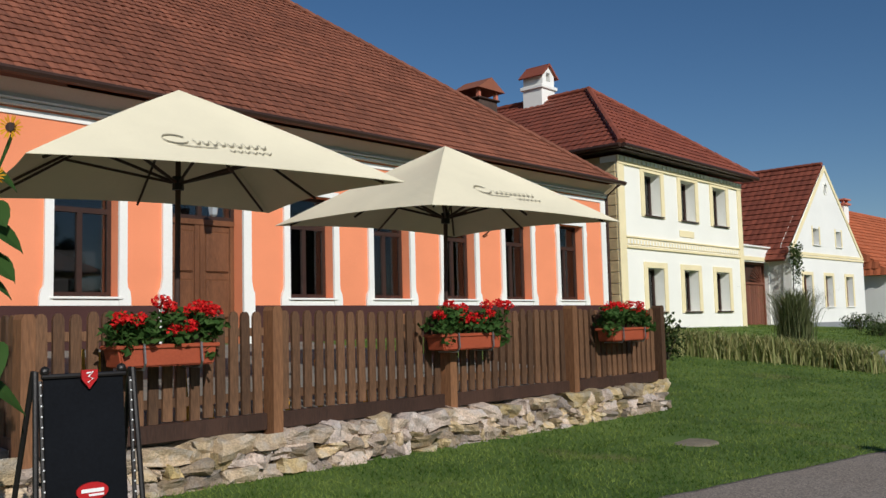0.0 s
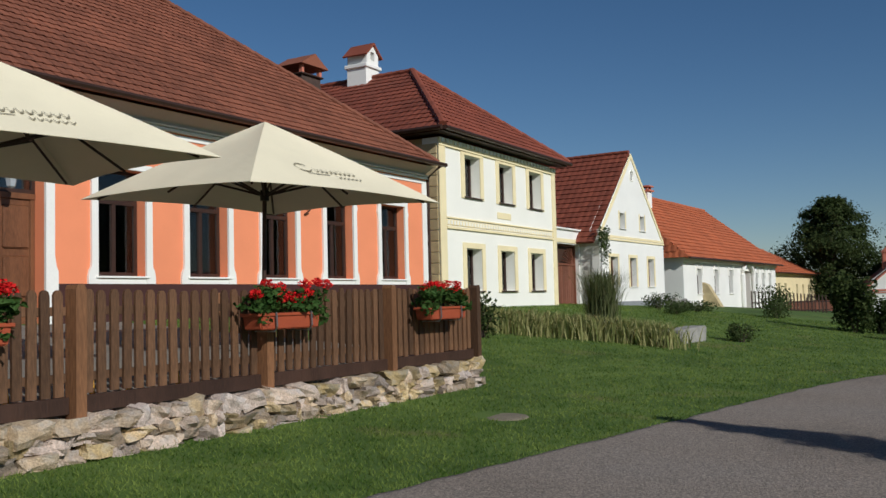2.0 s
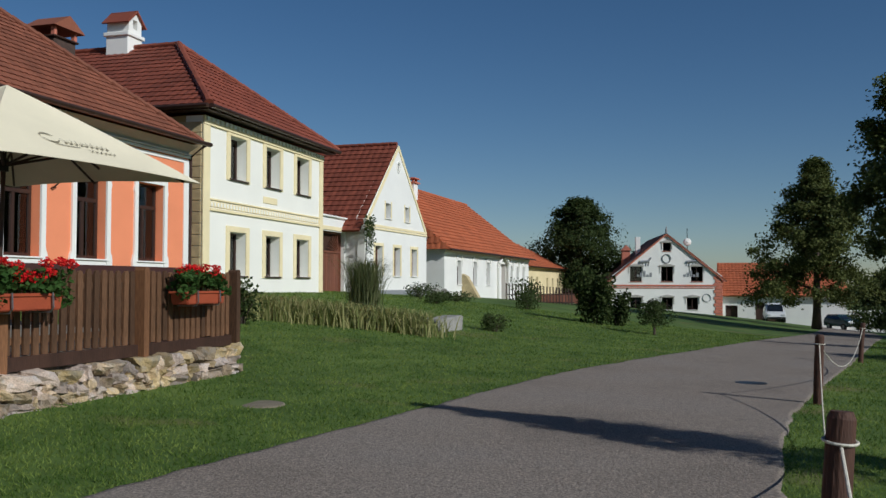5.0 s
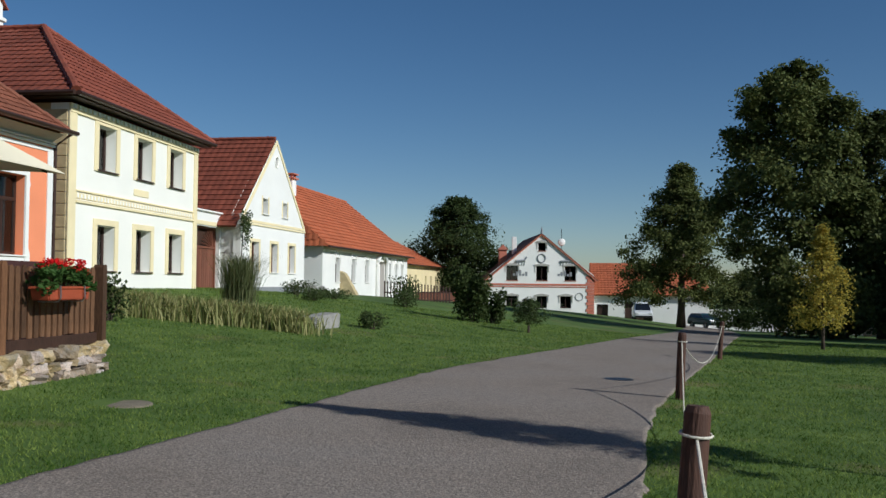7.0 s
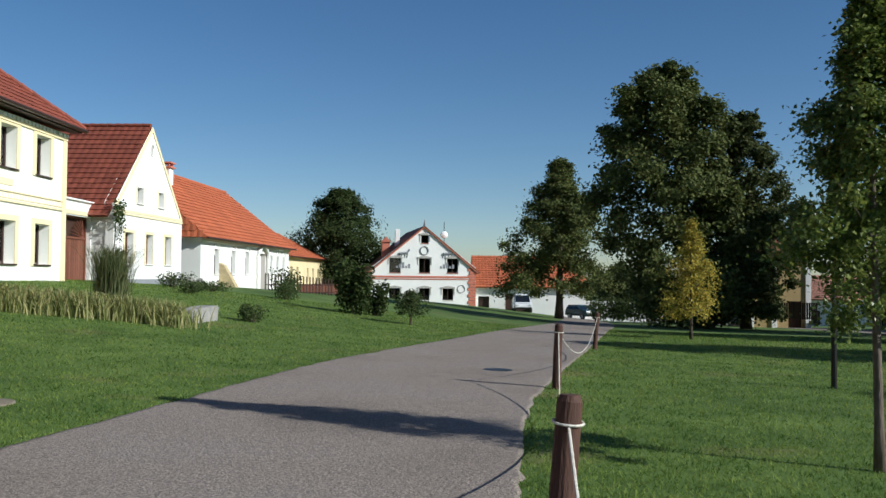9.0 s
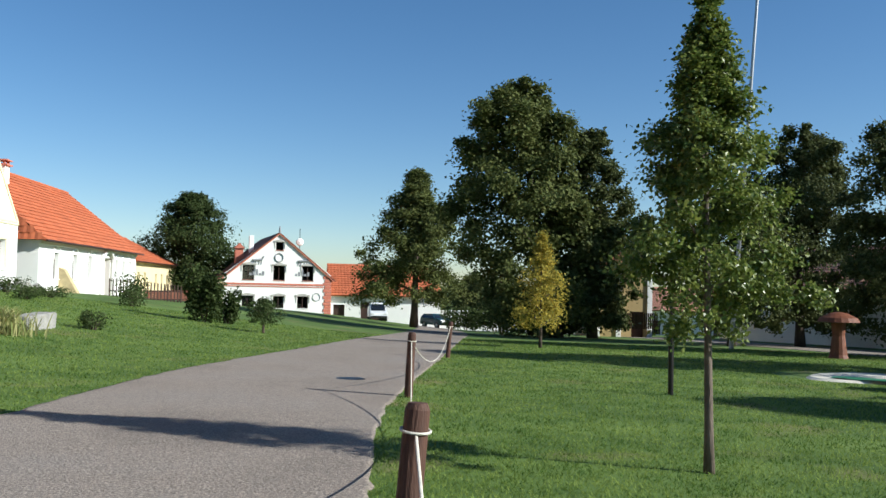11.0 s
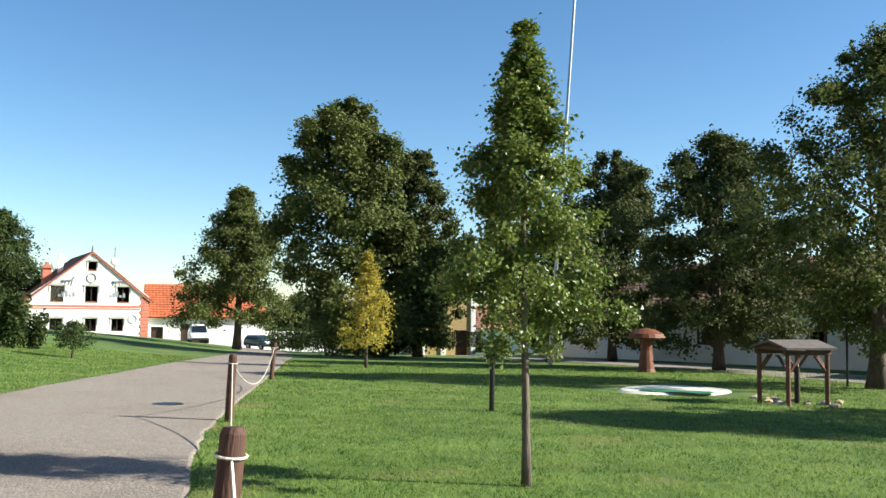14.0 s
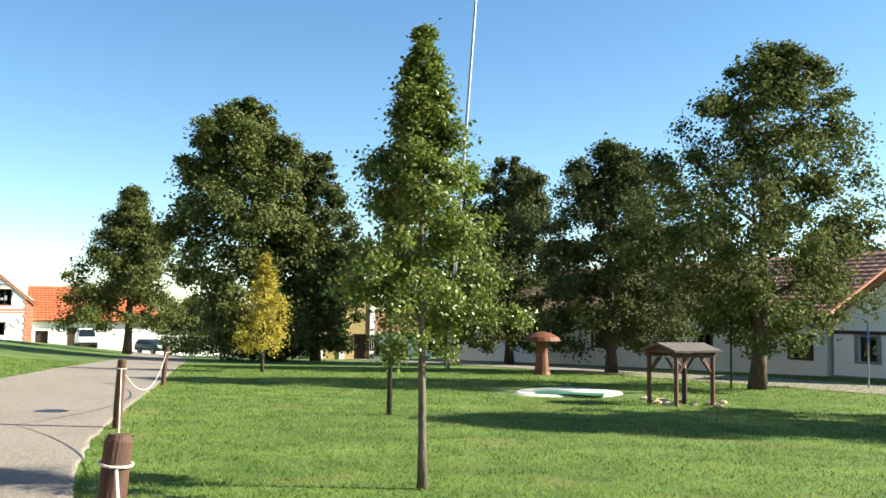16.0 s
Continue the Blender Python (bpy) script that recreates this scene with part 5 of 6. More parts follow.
def shrub(name, x, y, r, hgt, leaf, label, seed, leaves=900, size=0.07):
    rng = random.Random(seed)
    h = empty(name, pose(x, y, ground(x, y) - 0.02), label, "shrub")
    bm = bmesh.new()
    pts = []
    for i in range(12):
        a, t = rng.uniform(0, 6.283), rng.uniform(0.3, 1)
        e = (r * 0.8 * t * math.cos(a), r * 0.8 * t * math.sin(a), hgt * rng.uniform(0.55, 0.95))
        tube(bm, [(0.05 * math.cos(a), 0.05 * math.sin(a), 0), (e[0] * 0.5, e[1] * 0.5, e[2] * 0.6), e], [0.02, 0.014, 0.005], 5)
        pts += blob_points(rng, leaves // 24, e[0], e[1], e[2] * 0.9, r * 0.42, r * 0.42, hgt * 0.28)
        pts += blob_points(rng, leaves // 24, e[0] * 0.9, e[1] * 0.9, e[2] * 0.45, r * 0.4, r * 0.4, hgt * 0.3)
    part("stem", bm, BARK, h)
    v, f = cards([(p[0], p[1], max(p[2], 0.03)) for p in pts], size, rng, 0.2)
    arrays("foliage", v, f, leaf, h)
    return h


tree("young_maple", 8.54, 3.79, 4.72, 2.25, 1.36, MAPLE, "young maple with a pointed glossy green crown", 3, 23000, 0.064, 0.041, "cone", (0.04, 0.08), BARKLIGHT, 0.40)
tree("yellow_sapling", 30.07, 20.20, 4.6, 3.0, 0.8, GOLD, "small birch-like tree turned yellow for autumn", 8, 4800, 0.12, 0.06, "cone", (0.00, 0.00), BARK, 0.5)
tree("linden_tree", 46.90, 30.40, 15.9, 11.4, 0.5, LIME, "large dense dark linden tree on the green", 12, 46000, 0.3, 0.42, "oval", (-0.55, 2.59))
tree("linden_tree", 50.21, 29.80, 13.2, 7.6, 0.5, LIMEDARK, "tall linden tree close behind a larger one", 13, 26000, 0.27, 0.30, "oval", (-0.3, 0.3))
tree("linden_tree", 55.83, 49.94, 12.9, 11.4, 2.0, LIME, "broad-based linden tree beside parked cars", 14, 32000, 0.26, 0.33, "tiered")
tree("linden_tree", 31.15, 2.14, 11.1, 9.6, 1.4, LIME, "tall linden tree with an open airy crown", 15, 33000, 0.17, 0.26, "oval", (0.1, -0.5), clump=0.42)
tree("linden_tree", 41.80, 9.17, 10.6, 8.8, 1.1, LIMEDARK, "dark round-topped linden tree", 16, 36000, 0.2, 0.26, "oval", clump=0.5)
tree("linden_tree", 51.89, 17.50, 12.4, 8.6, 1.1, LIMEDARK, "dark linden tree by the street", 17, 31000, 0.23, 0.26, "oval", clump=0.5)
tree("linden_tree", 46.29, 19.13, 8.7, 6.4, 0.9, LIMEDARK, "smaller linden tree behind a young maple", 18, 18000, 0.21, 0.2, "oval")
tree("linden_tree", 23.7, -10.7, 10.5, 8.5, 1.6, LIME, "linden tree beside the green casting a long shadow", 19, 18000, 0.24, 0.26, "oval")
tree("oak_tree", 65.1, 94.9, 13.6, 15.5, 0.6, OAK, "large dark oak behind the houses", 20, 26000, 0.34, 0.4, "broad", base=-1.41)
tree("oak_tree", 55.17, 97.22, 8.0, 8.0, 0.6, OAK, "dark oak at the edge of the village", 21, 8000, 0.38, 0.3, "broad", base=-1.01)
for tx, ty, th, ts in ((34.0, 97.3, 9.4, 22), (41.2, 102.7, 9.0, 23), (46.3, 100.6, 7.4, 24)):
    tree("spruce", tx, ty, th + 0.8, 4.2, 0.6, OAK, "dark spruce behind the houses", ts, 5000, 0.30, 0.18, "spire", base=0.0)
for tx, ty, ts in ((76.0, -1.1, 25), (68.1, -13.8, 26), (96.5, 13.2, 27), (108.8, 39.2, 28), (102.7, 66.0, 29), (101.6, 79.7, 30), (88.7, 105.2, 41), (77.8, 113.1, 42)):
    tree("linden_tree", tx, ty, 11.0 if ty < 0 else 7.5, 10.0, 0.6, LIMEDARK, "linden tree behind the low houses", ts, 9000, 0.42, 0.3, "broad")
shrub("dark_shrub", 22.20, 31.24, 0.85, 2.3, OAK, "tall dark green shrub on the bank", 31, 2600, 0.14)
shrub("dark_shrub", 23.43, 31.40, 0.55, 1.5, OAK, "dark green shrub beside a taller one", 32, 1500, 0.12)
tree("small_tree", 22.16, 27.44, 1.35, 1.5, 0.45, SHRUB, "little round-headed tree on the lawn", 33, 1800, 0.09, 0.05, "broad")
shrub("low_shrub", 13.53, 24.27, 0.45, 0.55, SHRUB, "low reddish green shrub on the lawn", 34, 700, 0.07)
shrub("low_shrub", 22.62, 37.40, 0.8, 0.95, SHRUB, "grey-green shrub on the bank", 35, 900, 0.09)
shrub("low_shrub", 25.48, 42.10, 1.0, 1.4, SHRUB, "shrub before the garden fence", 36, 1000, 0.1)
shrub("low_shrub", 16.84, 35.30, 0.9, 0.55, SHRUB, "low bed plant before the white house", 37, 800, 0.08)
shrub("low_shrub", 19.50, 38.70, 1.0, 0.5, SHRUB, "low bed plant before the white house", 38, 800, 0.08)
shrub("low_shrub", 18.08, 39.81, 1.1, 0.75, OAK, "clipped dark shrub before the white house", 39, 900, 0.08)
shrub("dark_shrub", 65.12, 51.84, 2.3, 2.0, OAK, "wide dark shrub under the lindens", 43, 2600, 0.2)
shrub("dark_shrub", 64.25, 47.00, 2.6, 2.5, OAK, "wide dark shrub before a shaded wall", 44, 2800, 0.2)
shrub("dark_shrub", 5.18, 21.43, 0.6, 1.0, OAK, "dark shrub at the end of the terrace", 40, 900, 0.09)


def blades(name, spots, height, width, leaf, label, seed, category, droop=0.35):
    """A clump of long narrow leaves, each bending outward."""
    rng = random.Random(seed)
    verts, faces = [], []
    for x, y in spots:
        z = ground(x, y)
        h = height * rng.uniform(0.4, 1.25)
        a = rng.uniform(0, 6.283)
        dx, dy = math.cos(a), math.sin(a)
        w = width * rng.uniform(0.7, 1.2)
        n = len(verts)
        out = h * droop * rng.uniform(0.2, 1.3)
        for f, o, ww in ((0, 0, 1), (0.45, 0.18, 1), (0.8, 0.55, 0.75), (0.92, 1.0, 0.05)):
            for s in (-1, 1):
                verts.append((x + dx * out * o - dy * w * ww * s, y + dy * out * o + dx * w * ww * s, z - 0.02 + h * f))
        faces += [(n, n + 1, n + 3, n + 2), (n + 2, n + 3, n + 5, n + 4), (n + 4, n + 5, n + 7, n + 6)]
    ob = arrays(name, verts, faces, leaf)
    return tagged(ob, label, category, kind="stuff")


def bed(ax, ay, bx, by, half, n, seed):
    rng = random.Random(seed)
    out = []
    for _ in range(n):
        f = rng.random()
        out.append((ax + (bx - ax) * f + rng.gauss(0, half * 0.5), ay + (by - ay) * f + rng.gauss(0, half * 0.5)))
    return out


blades("iris_bed", bed(4.81, 23.38, 8.87, 22.59, 0.7, 3000, 1) + bed(8.87, 22.59, 10.14, 21.65, 0.5, 1300, 2), 0.60, 0.015, BLADE, "bed of fading iris leaves along the bank", 5, "plants", 0.75)
blades("reed_clump", bed(10.25, 26.76, 10.46, 27.11, 0.38, 1700, 3), 1.6, 0.009, REED, "tall clump of feathery ornamental grass", 6, "ornamental grass", 0.55)


# ---- posts with rope along the road ----
def rope_posts():
    dark = mat("weathered_red_brown_post", (0.075, 0.034, 0.021), 0.75, 0.35, 6, 60, 0.5, stretch=(1, 1, 0.15))
    spots = [(3.55, 3.13, 0.064), (11.02, 9.88, 0.065), (20.18, 16.62, 0.06)]
    tops = []
    for i, (x, y, r) in enumerate(spots):
        z = ground(x, y)
        lean = ((0.108, -0.004), (0.057, -0.012), (0.115, -0.021))[i]
        h = empty("rope_post", pose(x - lean[0], y - lean[1], z), "weathered dark round timber post with rope, leaning slightly", "post", "posts along the road")
        bm = bmesh.new()
        tube(bm, [(0, 0, -0.3), (lean[0] * 0.5, lean[1] * 0.5, 0.5), (lean[0], lean[1], 1.0), (lean[0] * 1.02, lean[1] * 1.02, 1.035)], [r * 1.08, r * 1.03, r, r * 0.78], 16)
        part("shaft", bm, dark, h)
        bm = bmesh.new()
        ring = [(lean[0] * 0.9 + (r + 0.012) * math.cos(t), lean[1] * 0.9 + (r + 0.012) * math.sin(t), 0.90 + 0.008 * math.sin(t)) for t in np.linspace(0, 2 * math.pi, 17)]
        tube(bm, ring, 0.007, 6)
        part("rope_loop", bm, ROPE, h, "pale rope tied round the post")
        tops.append(Vector((x - lean[0] * 0.1, y - lean[1] * 0.1, z + 0.90)))
    ends = [(tops[0], tops[1], 0.72), (tops[1], tops[2], 0.62), (tops[0], Vector((-3.20, -3.52, 0.6)), 0.72)]
    for a, b, sag in ends:
        pts = []
        for i in range(25):
            f = i / 24
            p = a.lerp(b, f)
            low = ground(p.x, p.y) + 0.045
            pts.append(Vector((p.x, p.y, max(low, p.z - sag * 4 * f * (1 - f)))))
        ob = part("rope", tube(bmesh.new(), pts, 0.008, 6), ROPE)
        tagged(ob, "pale rope sagging between two timber posts", "rope", "ropes between posts")
    x, y = 15.73, 7.69
    h = empty("marker_post", pose(x, y, ground(x, y)), "thin black metal post on the lawn", "post")
    part("shaft", tube(bmesh.new(), [(0, 0, -0.2), (0, 0, 1.35)], 0.05, 10), METAL, h)
    part("upper_tube", tube(bmesh.new(), [(0, 0, 1.35), (0, 0, 1.9)], 0.035, 10), METAL, h)


rope_posts()


def flagpole():
    x, y = 41.41, 16.51
    h = empty("flagpole", pose(x, y, ground(x, y)), "tall slim grey metal flagpole leaning slightly", "flagpole")
    part("mast", tube(bmesh.new(), [(0.0, 0.65, -0.2), (0, 0, 9), (0, -0.75, 20)], [0.11, 0.09, 0.06], 10), ZINC, h)


flagpole()


def manhole():
    x, y = 2.97, 11.38
    bm = tube(bmesh.new(), [(0, 0, -0.1), (0, 0, 0.008), (0, 0, 0.016)], [0.34, 0.34, 0.32], 28)
    h = empty("manhole", pose(x, y, ground(x, y) - 0.012), "round pale concrete manhole cover set in grass", "manhole cover")
    part("ring", bm, MANHOLE, h)
    part("cover", tube(bmesh.new(), [(0, 0, 0.0), (0, 0, 0.020)], 0.27, 24), MANHOLE, h)


manhole()


def road_cover():
    x, y = 12.3, 12.6
    h = empty("drain_cover", pose(x, y, ground(x, y) + 0.012), "round dark iron drain cover in the asphalt road", "drain cover")
    part("rim", tube(bmesh.new(), [(0, 0, -0.05), (0, 0, 0.012)], 0.30, 24), METAL, h)
    part("plate", tube(bmesh.new(), [(0, 0, 0.0), (0, 0, 0.018)], 0.25, 24), METAL, h)


road_cover()


def stone_trough():
    m = facade(46.4, 10.73, 22.88, ground(11.23, 23.27)) @ Matrix.Diagonal((1.39, 1.16, 1, 1))
    h = empty("stone_trough", m, "old pale granite trough on the lawn", "trough")
    bm = bmesh.new()
    prism(bm, [(0, -0.1), (1.35, -0.1), (1.42, 0.40), (-0.04, 0.34)], -0.25, 0.25)
    bmesh.ops.bevel(bm, geom=bm.edges[:], offset=0.03, segments=2, affect="EDGES")
    part("body", bm, BLOCK, h)


stone_trough()


def folding_board():
    """A black folding chalkboard that stands like a deck chair."""
    m = facade(50.3, -2.30, 5.45, ground(-2.3, 5.5)) @ Matrix.Diagonal((1.08, 1, 1.07, 1))
    h = empty("menu_board", m, "black folding menu board with red brand badges", "menu board")
    z1, w = 1.12, 0.43
    lean = 0.14
    bm = boxed(0, w, 0, 0.012, 0.30, z1, 0.004)
    for v in bm.verts:
        v.co.y += (1.05 - v.co.z) * -lean
    part("panel", bm, BOARDBLACK, h, "blank black panel")
    for x in (-0.045, w + 0.045):
        s = -1 if x < 0 else 1
        part("leg", tube(bmesh.new(), [(x + 0.03 * s, -0.20, 0.0), (x, -0.02, 1.15)], 0.016, 8), METAL, h)
        part("leg", tube(bmesh.new(), [(x + 0.05 * s, 0.40, 0.0), (x, 0.02, 1.15)], 0.016, 8), METAL, h)
        st = part("stud_strip", tube(bmesh.new(), [(x - 0.025 * s, -0.17, 0.15), (x - 0.02 * s, -0.03, 1.1)], 0.012, 6), METAL, h)
        for i in range(17):
            f = i / 16
            b = bmesh.new()
            bmesh.ops.create_icosphere(b, subdivisions=1, radius=0.006)
            o = part("stud", b, SIGNWHITE, st)
            o.location = (x - 0.025 * s + 0.005 * s * f, -0.185 + 0.14 * f, 0.2 + 0.88 * f)
        b = bmesh.new()
        bmesh.ops.create_icosphere(b, subdivisions=2, radius=0.028)
        o = part("knob", b, METAL, h)
        o.location = (0.01 if s < 0 else w - 0.01, 0.01, z1 + 0.03)
    part("top_bar", tube(bmesh.new(), [(-0.01, 0.0, z1), (w + 0.01, 0.0, z1)], 0.014, 8), METAL, h)
    # badge: a red shield and a red oval with plain white strokes
    c = w * 0.54
    b1 = part("badge", prism(bmesh.new(), [(c - 0.045, z1 + 0.03), (c + 0.045, z1 + 0.03), (c + 0.042, z1 - 0.02), (c, z1 - 0.075), (c - 0.042, z1 - 0.02)], -0.035, -0.02), SIGNRED, h, "red shield badge")
    part("badge_mark", tube(bmesh.new(), [(c - 0.018, -0.038, z1 + 0.01), (c + 0.018, -0.038, z1 + 0.018), (c - 0.008, -0.038, z1 - 0.008), (c + 0.018, -0.038, z1 - 0.018), (c - 0.01, -0.038, z1 - 0.04)], 0.005, 5), SIGNWHITE, b1)
    zc, yc = 0.50, -0.088
    b2 = part("oval_badge", prism(bmesh.new(), [(c + 0.085 * math.cos(t), zc + 0.048 * math.sin(t)) for t in np.linspace(0, 2 * math.pi, 24, endpoint=False)], yc - 0.012, yc), SIGNRED, h, "red oval badge")
    part("oval_mark", boxed(c - 0.06, c + 0.06, yc - 0.016, yc - 0.012, zc - 0.006, zc + 0.014, 0.001), SIGNWHITE, b2)
    part("oval_mark", boxed(c - 0.02, c + 0.06, yc - 0.016, yc - 0.012, zc - 0.026, zc - 0.014, 0.001), SIGNWHITE, b2)


folding_board()


def sunflower():
    rng = random.Random(9)
    x, y = -2.58, 5.25
    h = empty("sunflower", pose(x, y, ground(x, y)), "tall sunflower with two yellow heads and ragged leaves", "sunflower")
    part("stalk", tube(bmesh.new(), [(0, 0, 0), (0.02, 0, 1.4), (0.03, 0.0, 2.2), (0.15, 0, 2.5), (0.19, -0.02, 2.58)], [0.022, 0.018, 0.014, 0.011, 0.008], 8), GERANIUM, h)
    for hx, hz, r in ((0.19, 2.60, 0.052), (0.10, 2.33, 0.05)):
        disc = part("seed_disc", tube(bmesh.new(), [(hx, -0.04, hz), (hx, -0.06, hz)], [r * 0.6, r * 0.5], 14), DARKWOOD, h, "dark seed disc")
        verts, faces = [], []
        for i in range(18):
            a = i / 18 * 6.283
            for rr, da in ((0.5, -0.09), (1.0, -0.12), (1.45, 0.0), (1.0, 0.12), (0.5, 0.09)):
                verts.append((hx + r * rr * math.cos(a + da), -0.05 - 0.012 * rr * (i % 2), hz + r * rr * math.sin(a + da)))
            faces.append(tuple(range(i * 5, i * 5 + 5)))
        arrays("petal_ring", verts, faces, SUNPETAL, disc, "yellow petals")
    for k, (z, a, L) in enumerate(((2.4, 0.3, 0.18), (2.2, -0.6, 0.2), (2.08, 0.1, 0.22), (1.98, 0.9, 0.2), (1.9, -0.2, 0.2), (1.78, 0.4, 0.16), (1.6, 2.6, 0.24), (1.4, -0.9, 0.25), (1.2, 0.5, 0.25), (1.0, 3.6, 0.3))):
        bm = bmesh.new()
        n = 6
        rows = []
        for i in range(n + 1):
            f = i / n
            w = 0.42 * L * math.sin(math.pi * min(1, f * 0.95 + 0.05)) ** 0.8
            c = Vector((math.cos(a) * L * f, math.sin(a) * L * f * 0.6 - 0.02, z - 0.02 - L * 0.75 * f * f))
            sd = Vector((-math.sin(a), math.cos(a), 0.5)).normalized() * w
            rows.append((bm.verts.new(c - sd), bm.verts.new(c + Vector((0, 0, -0.01))), bm.verts.new(c + sd)))
        for p, q in zip(rows, rows[1:]):
            bm.faces.new((p[0], p[1], q[1], q[0]))
            bm.faces.new((p[1], p[2], q[2], q[1]))
        ob = part("leaf", bm, GERANIUM, h)
        ob.location = (0.03, 0, 0)


sunflower()


# ---- play corner on the green ----
def shelter():
    x, y = 22.62, 3.31
    m = facade(130.0, x, y, ground(x, y))
    h = empty("timber_shelter", m, "small open timber shelter with a shallow pitched roof", "shelter")
    w, d, hh = 1.12, 0.95, 1.14
    for px in (-w / 2, w / 2):
        for py in (-d / 2, d / 2):
            p = part("post", tube(bmesh.new(), [(px, py, -0.25), (px, py, hh)], 0.055, 10), PLAYWOOD, h)
            part("brace", tube(bmesh.new(), [(px, py, hh - 0.42), (px - math.copysign(0.36, px), py, hh - 0.02)], 0.032, 6), PLAYWOOD, p)
            part("brace", tube(bmesh.new(), [(px, py, hh - 0.38), (px, py - math.copysign(0.32, py), hh - 0.02)], 0.032, 6), PLAYWOOD, p)
    for py in (-d / 2, d / 2):
        part("beam", boxed(-w / 2 - 0.1, w / 2 + 0.1, py - 0.05, py + 0.05, hh, hh + 0.10, 0.01), PLAYWOOD, h)
    for px in (-w / 2, w / 2):
        part("beam", boxed(px - 0.045, px + 0.045, -d / 2 - 0.1, d / 2 + 0.1, hh + 0.10, hh + 0.18, 0.01), PLAYWOOD, h)
    bm = bmesh.new()
    slab(bm, [(-w / 2 - 0.16, -d / 2 - 0.16, hh + 0.17), (w / 2 + 0.16, -d / 2 - 0.16, hh + 0.17), (w / 2 + 0.16, 0, hh + 0.34), (-w / 2 - 0.16, 0, hh + 0.34)], 0.05)
    slab(bm, [(w / 2 + 0.16, d / 2 + 0.16, hh + 0.17), (-w / 2 - 0.16, d / 2 + 0.16, hh + 0.17), (-w / 2 - 0.16, 0, hh + 0.34), (w / 2 + 0.16, 0, hh + 0.34)], 0.05)
    part("roof", bm, mat("grey_shingles", (0.11, 0.09, 0.08), 0.9, 0.25, 6, 40, 0.4), h, "grey-brown shingle roof")
    part("pump", tube(bmesh.new(), [(0.2, 0.1, -0.2), (0.2, 0.1, 0.85), (0.2, 0.1, 0.95)], [0.06, 0.06, 0.03], 10), METAL, h, "dark pump in the middle")
    rng = random.Random(2)
    for i in range(16):
        a = rng.uniform(0, 6.28)
        bm = bmesh.new()
        bmesh.ops.create_icosphere(bm, subdivisions=1, radius=1)
        for v in bm.verts:
            v.co = Vector((v.co.x * 0.16, v.co.y * 0.11, v.co.z * 0.07)) * (1 + 0.3 * noise.noise(v.co * 2 + Vector((i, 0, 0))))
        sx, sy = x + rng.uniform(-1.0, 1.1), y + rng.uniform(-1.0, 1.1)
        ob = part("field_stone", bm, STONE)
        ob.location, ob.rotation_euler = (sx, sy, ground(sx, sy) + 0.03), (0, 0, a)
        tagged(ob, "flat grey stone lying by the timber shelter", "stone", "stones by the shelter")


shelter()


def sandpit():
    x, y = 25.23, 6.73
    rng = random.Random(6)
    h = empty("sandpit", pose(x, y, ground(x, y)), "flat pale sandpit partly covered by green tarpaulin", "sandpit")
    verts, faces = [(0, 0, 0.06)], []
    n = 40
    for i in range(n):
        a = 6.283 * i / n
        rx, ry = 2.3 * (1 + 0.10 * math.sin(3 * a)), 1.6 * (1 + 0.08 * math.cos(2 * a))
        dx, dy = rx * math.cos(a), ry * math.sin(a)
        verts.append((dx * 0.9, dy * 0.9, 0.05 + ground(x + dx, y + dy) - ground(x, y)))
        verts.append((dx, dy, -0.03 + ground(x + dx, y + dy) - ground(x, y)))
    for i in range(n):
        j = (i + 1) % n
        faces += [(0, 1 + 2 * i, 1 + 2 * j), (1 + 2 * i, 2 + 2 * i, 2 + 2 * j, 1 + 2 * j)]
    arrays("sand", verts, faces, SAND, h)
    bm = bmesh.new()
    bmesh.ops.create_grid(bm, x_segments=10, y_segments=10, size=0.5)
    for v in bm.verts:
        px, py = v.co.x * 0.9 - 1.5, v.co.y * 1.8 - 0.45
        v.co = Vector((px, py, 0.085 + 0.02 * noise.noise(Vector((px * 3, py * 3, 0))) + ground(x + px, y + py) - ground(x, y)))
    part("tarpaulin", bm, GREENCLOTH, h, "green tarpaulin")


sandpit()


def carved_mushroom():
    x, y = 37.06, 11.06
    h = empty("carved_mushroom", pose(x, y, ground(x, y)), "orange-brown carved wooden mushroom with a broad cap", "carving")
    part("stem", tube(bmesh.new(), [(0, 0, -0.1), (0, 0, 0.15), (0, 0, 0.9), (0, 0, 1.4)], [0.44, 0.33, 0.24, 0.27], 14), CARVED, h)
    part("cap", tube(bmesh.new(), [(0, 0, 1.38), (0, 0, 1.42), (0, 0, 1.58), (0, 0, 1.75), (0, 0, 1.80)], [0.4, 0.78, 0.68, 0.35, 0.1], 18), CARVED, h)


carved_mushroom()


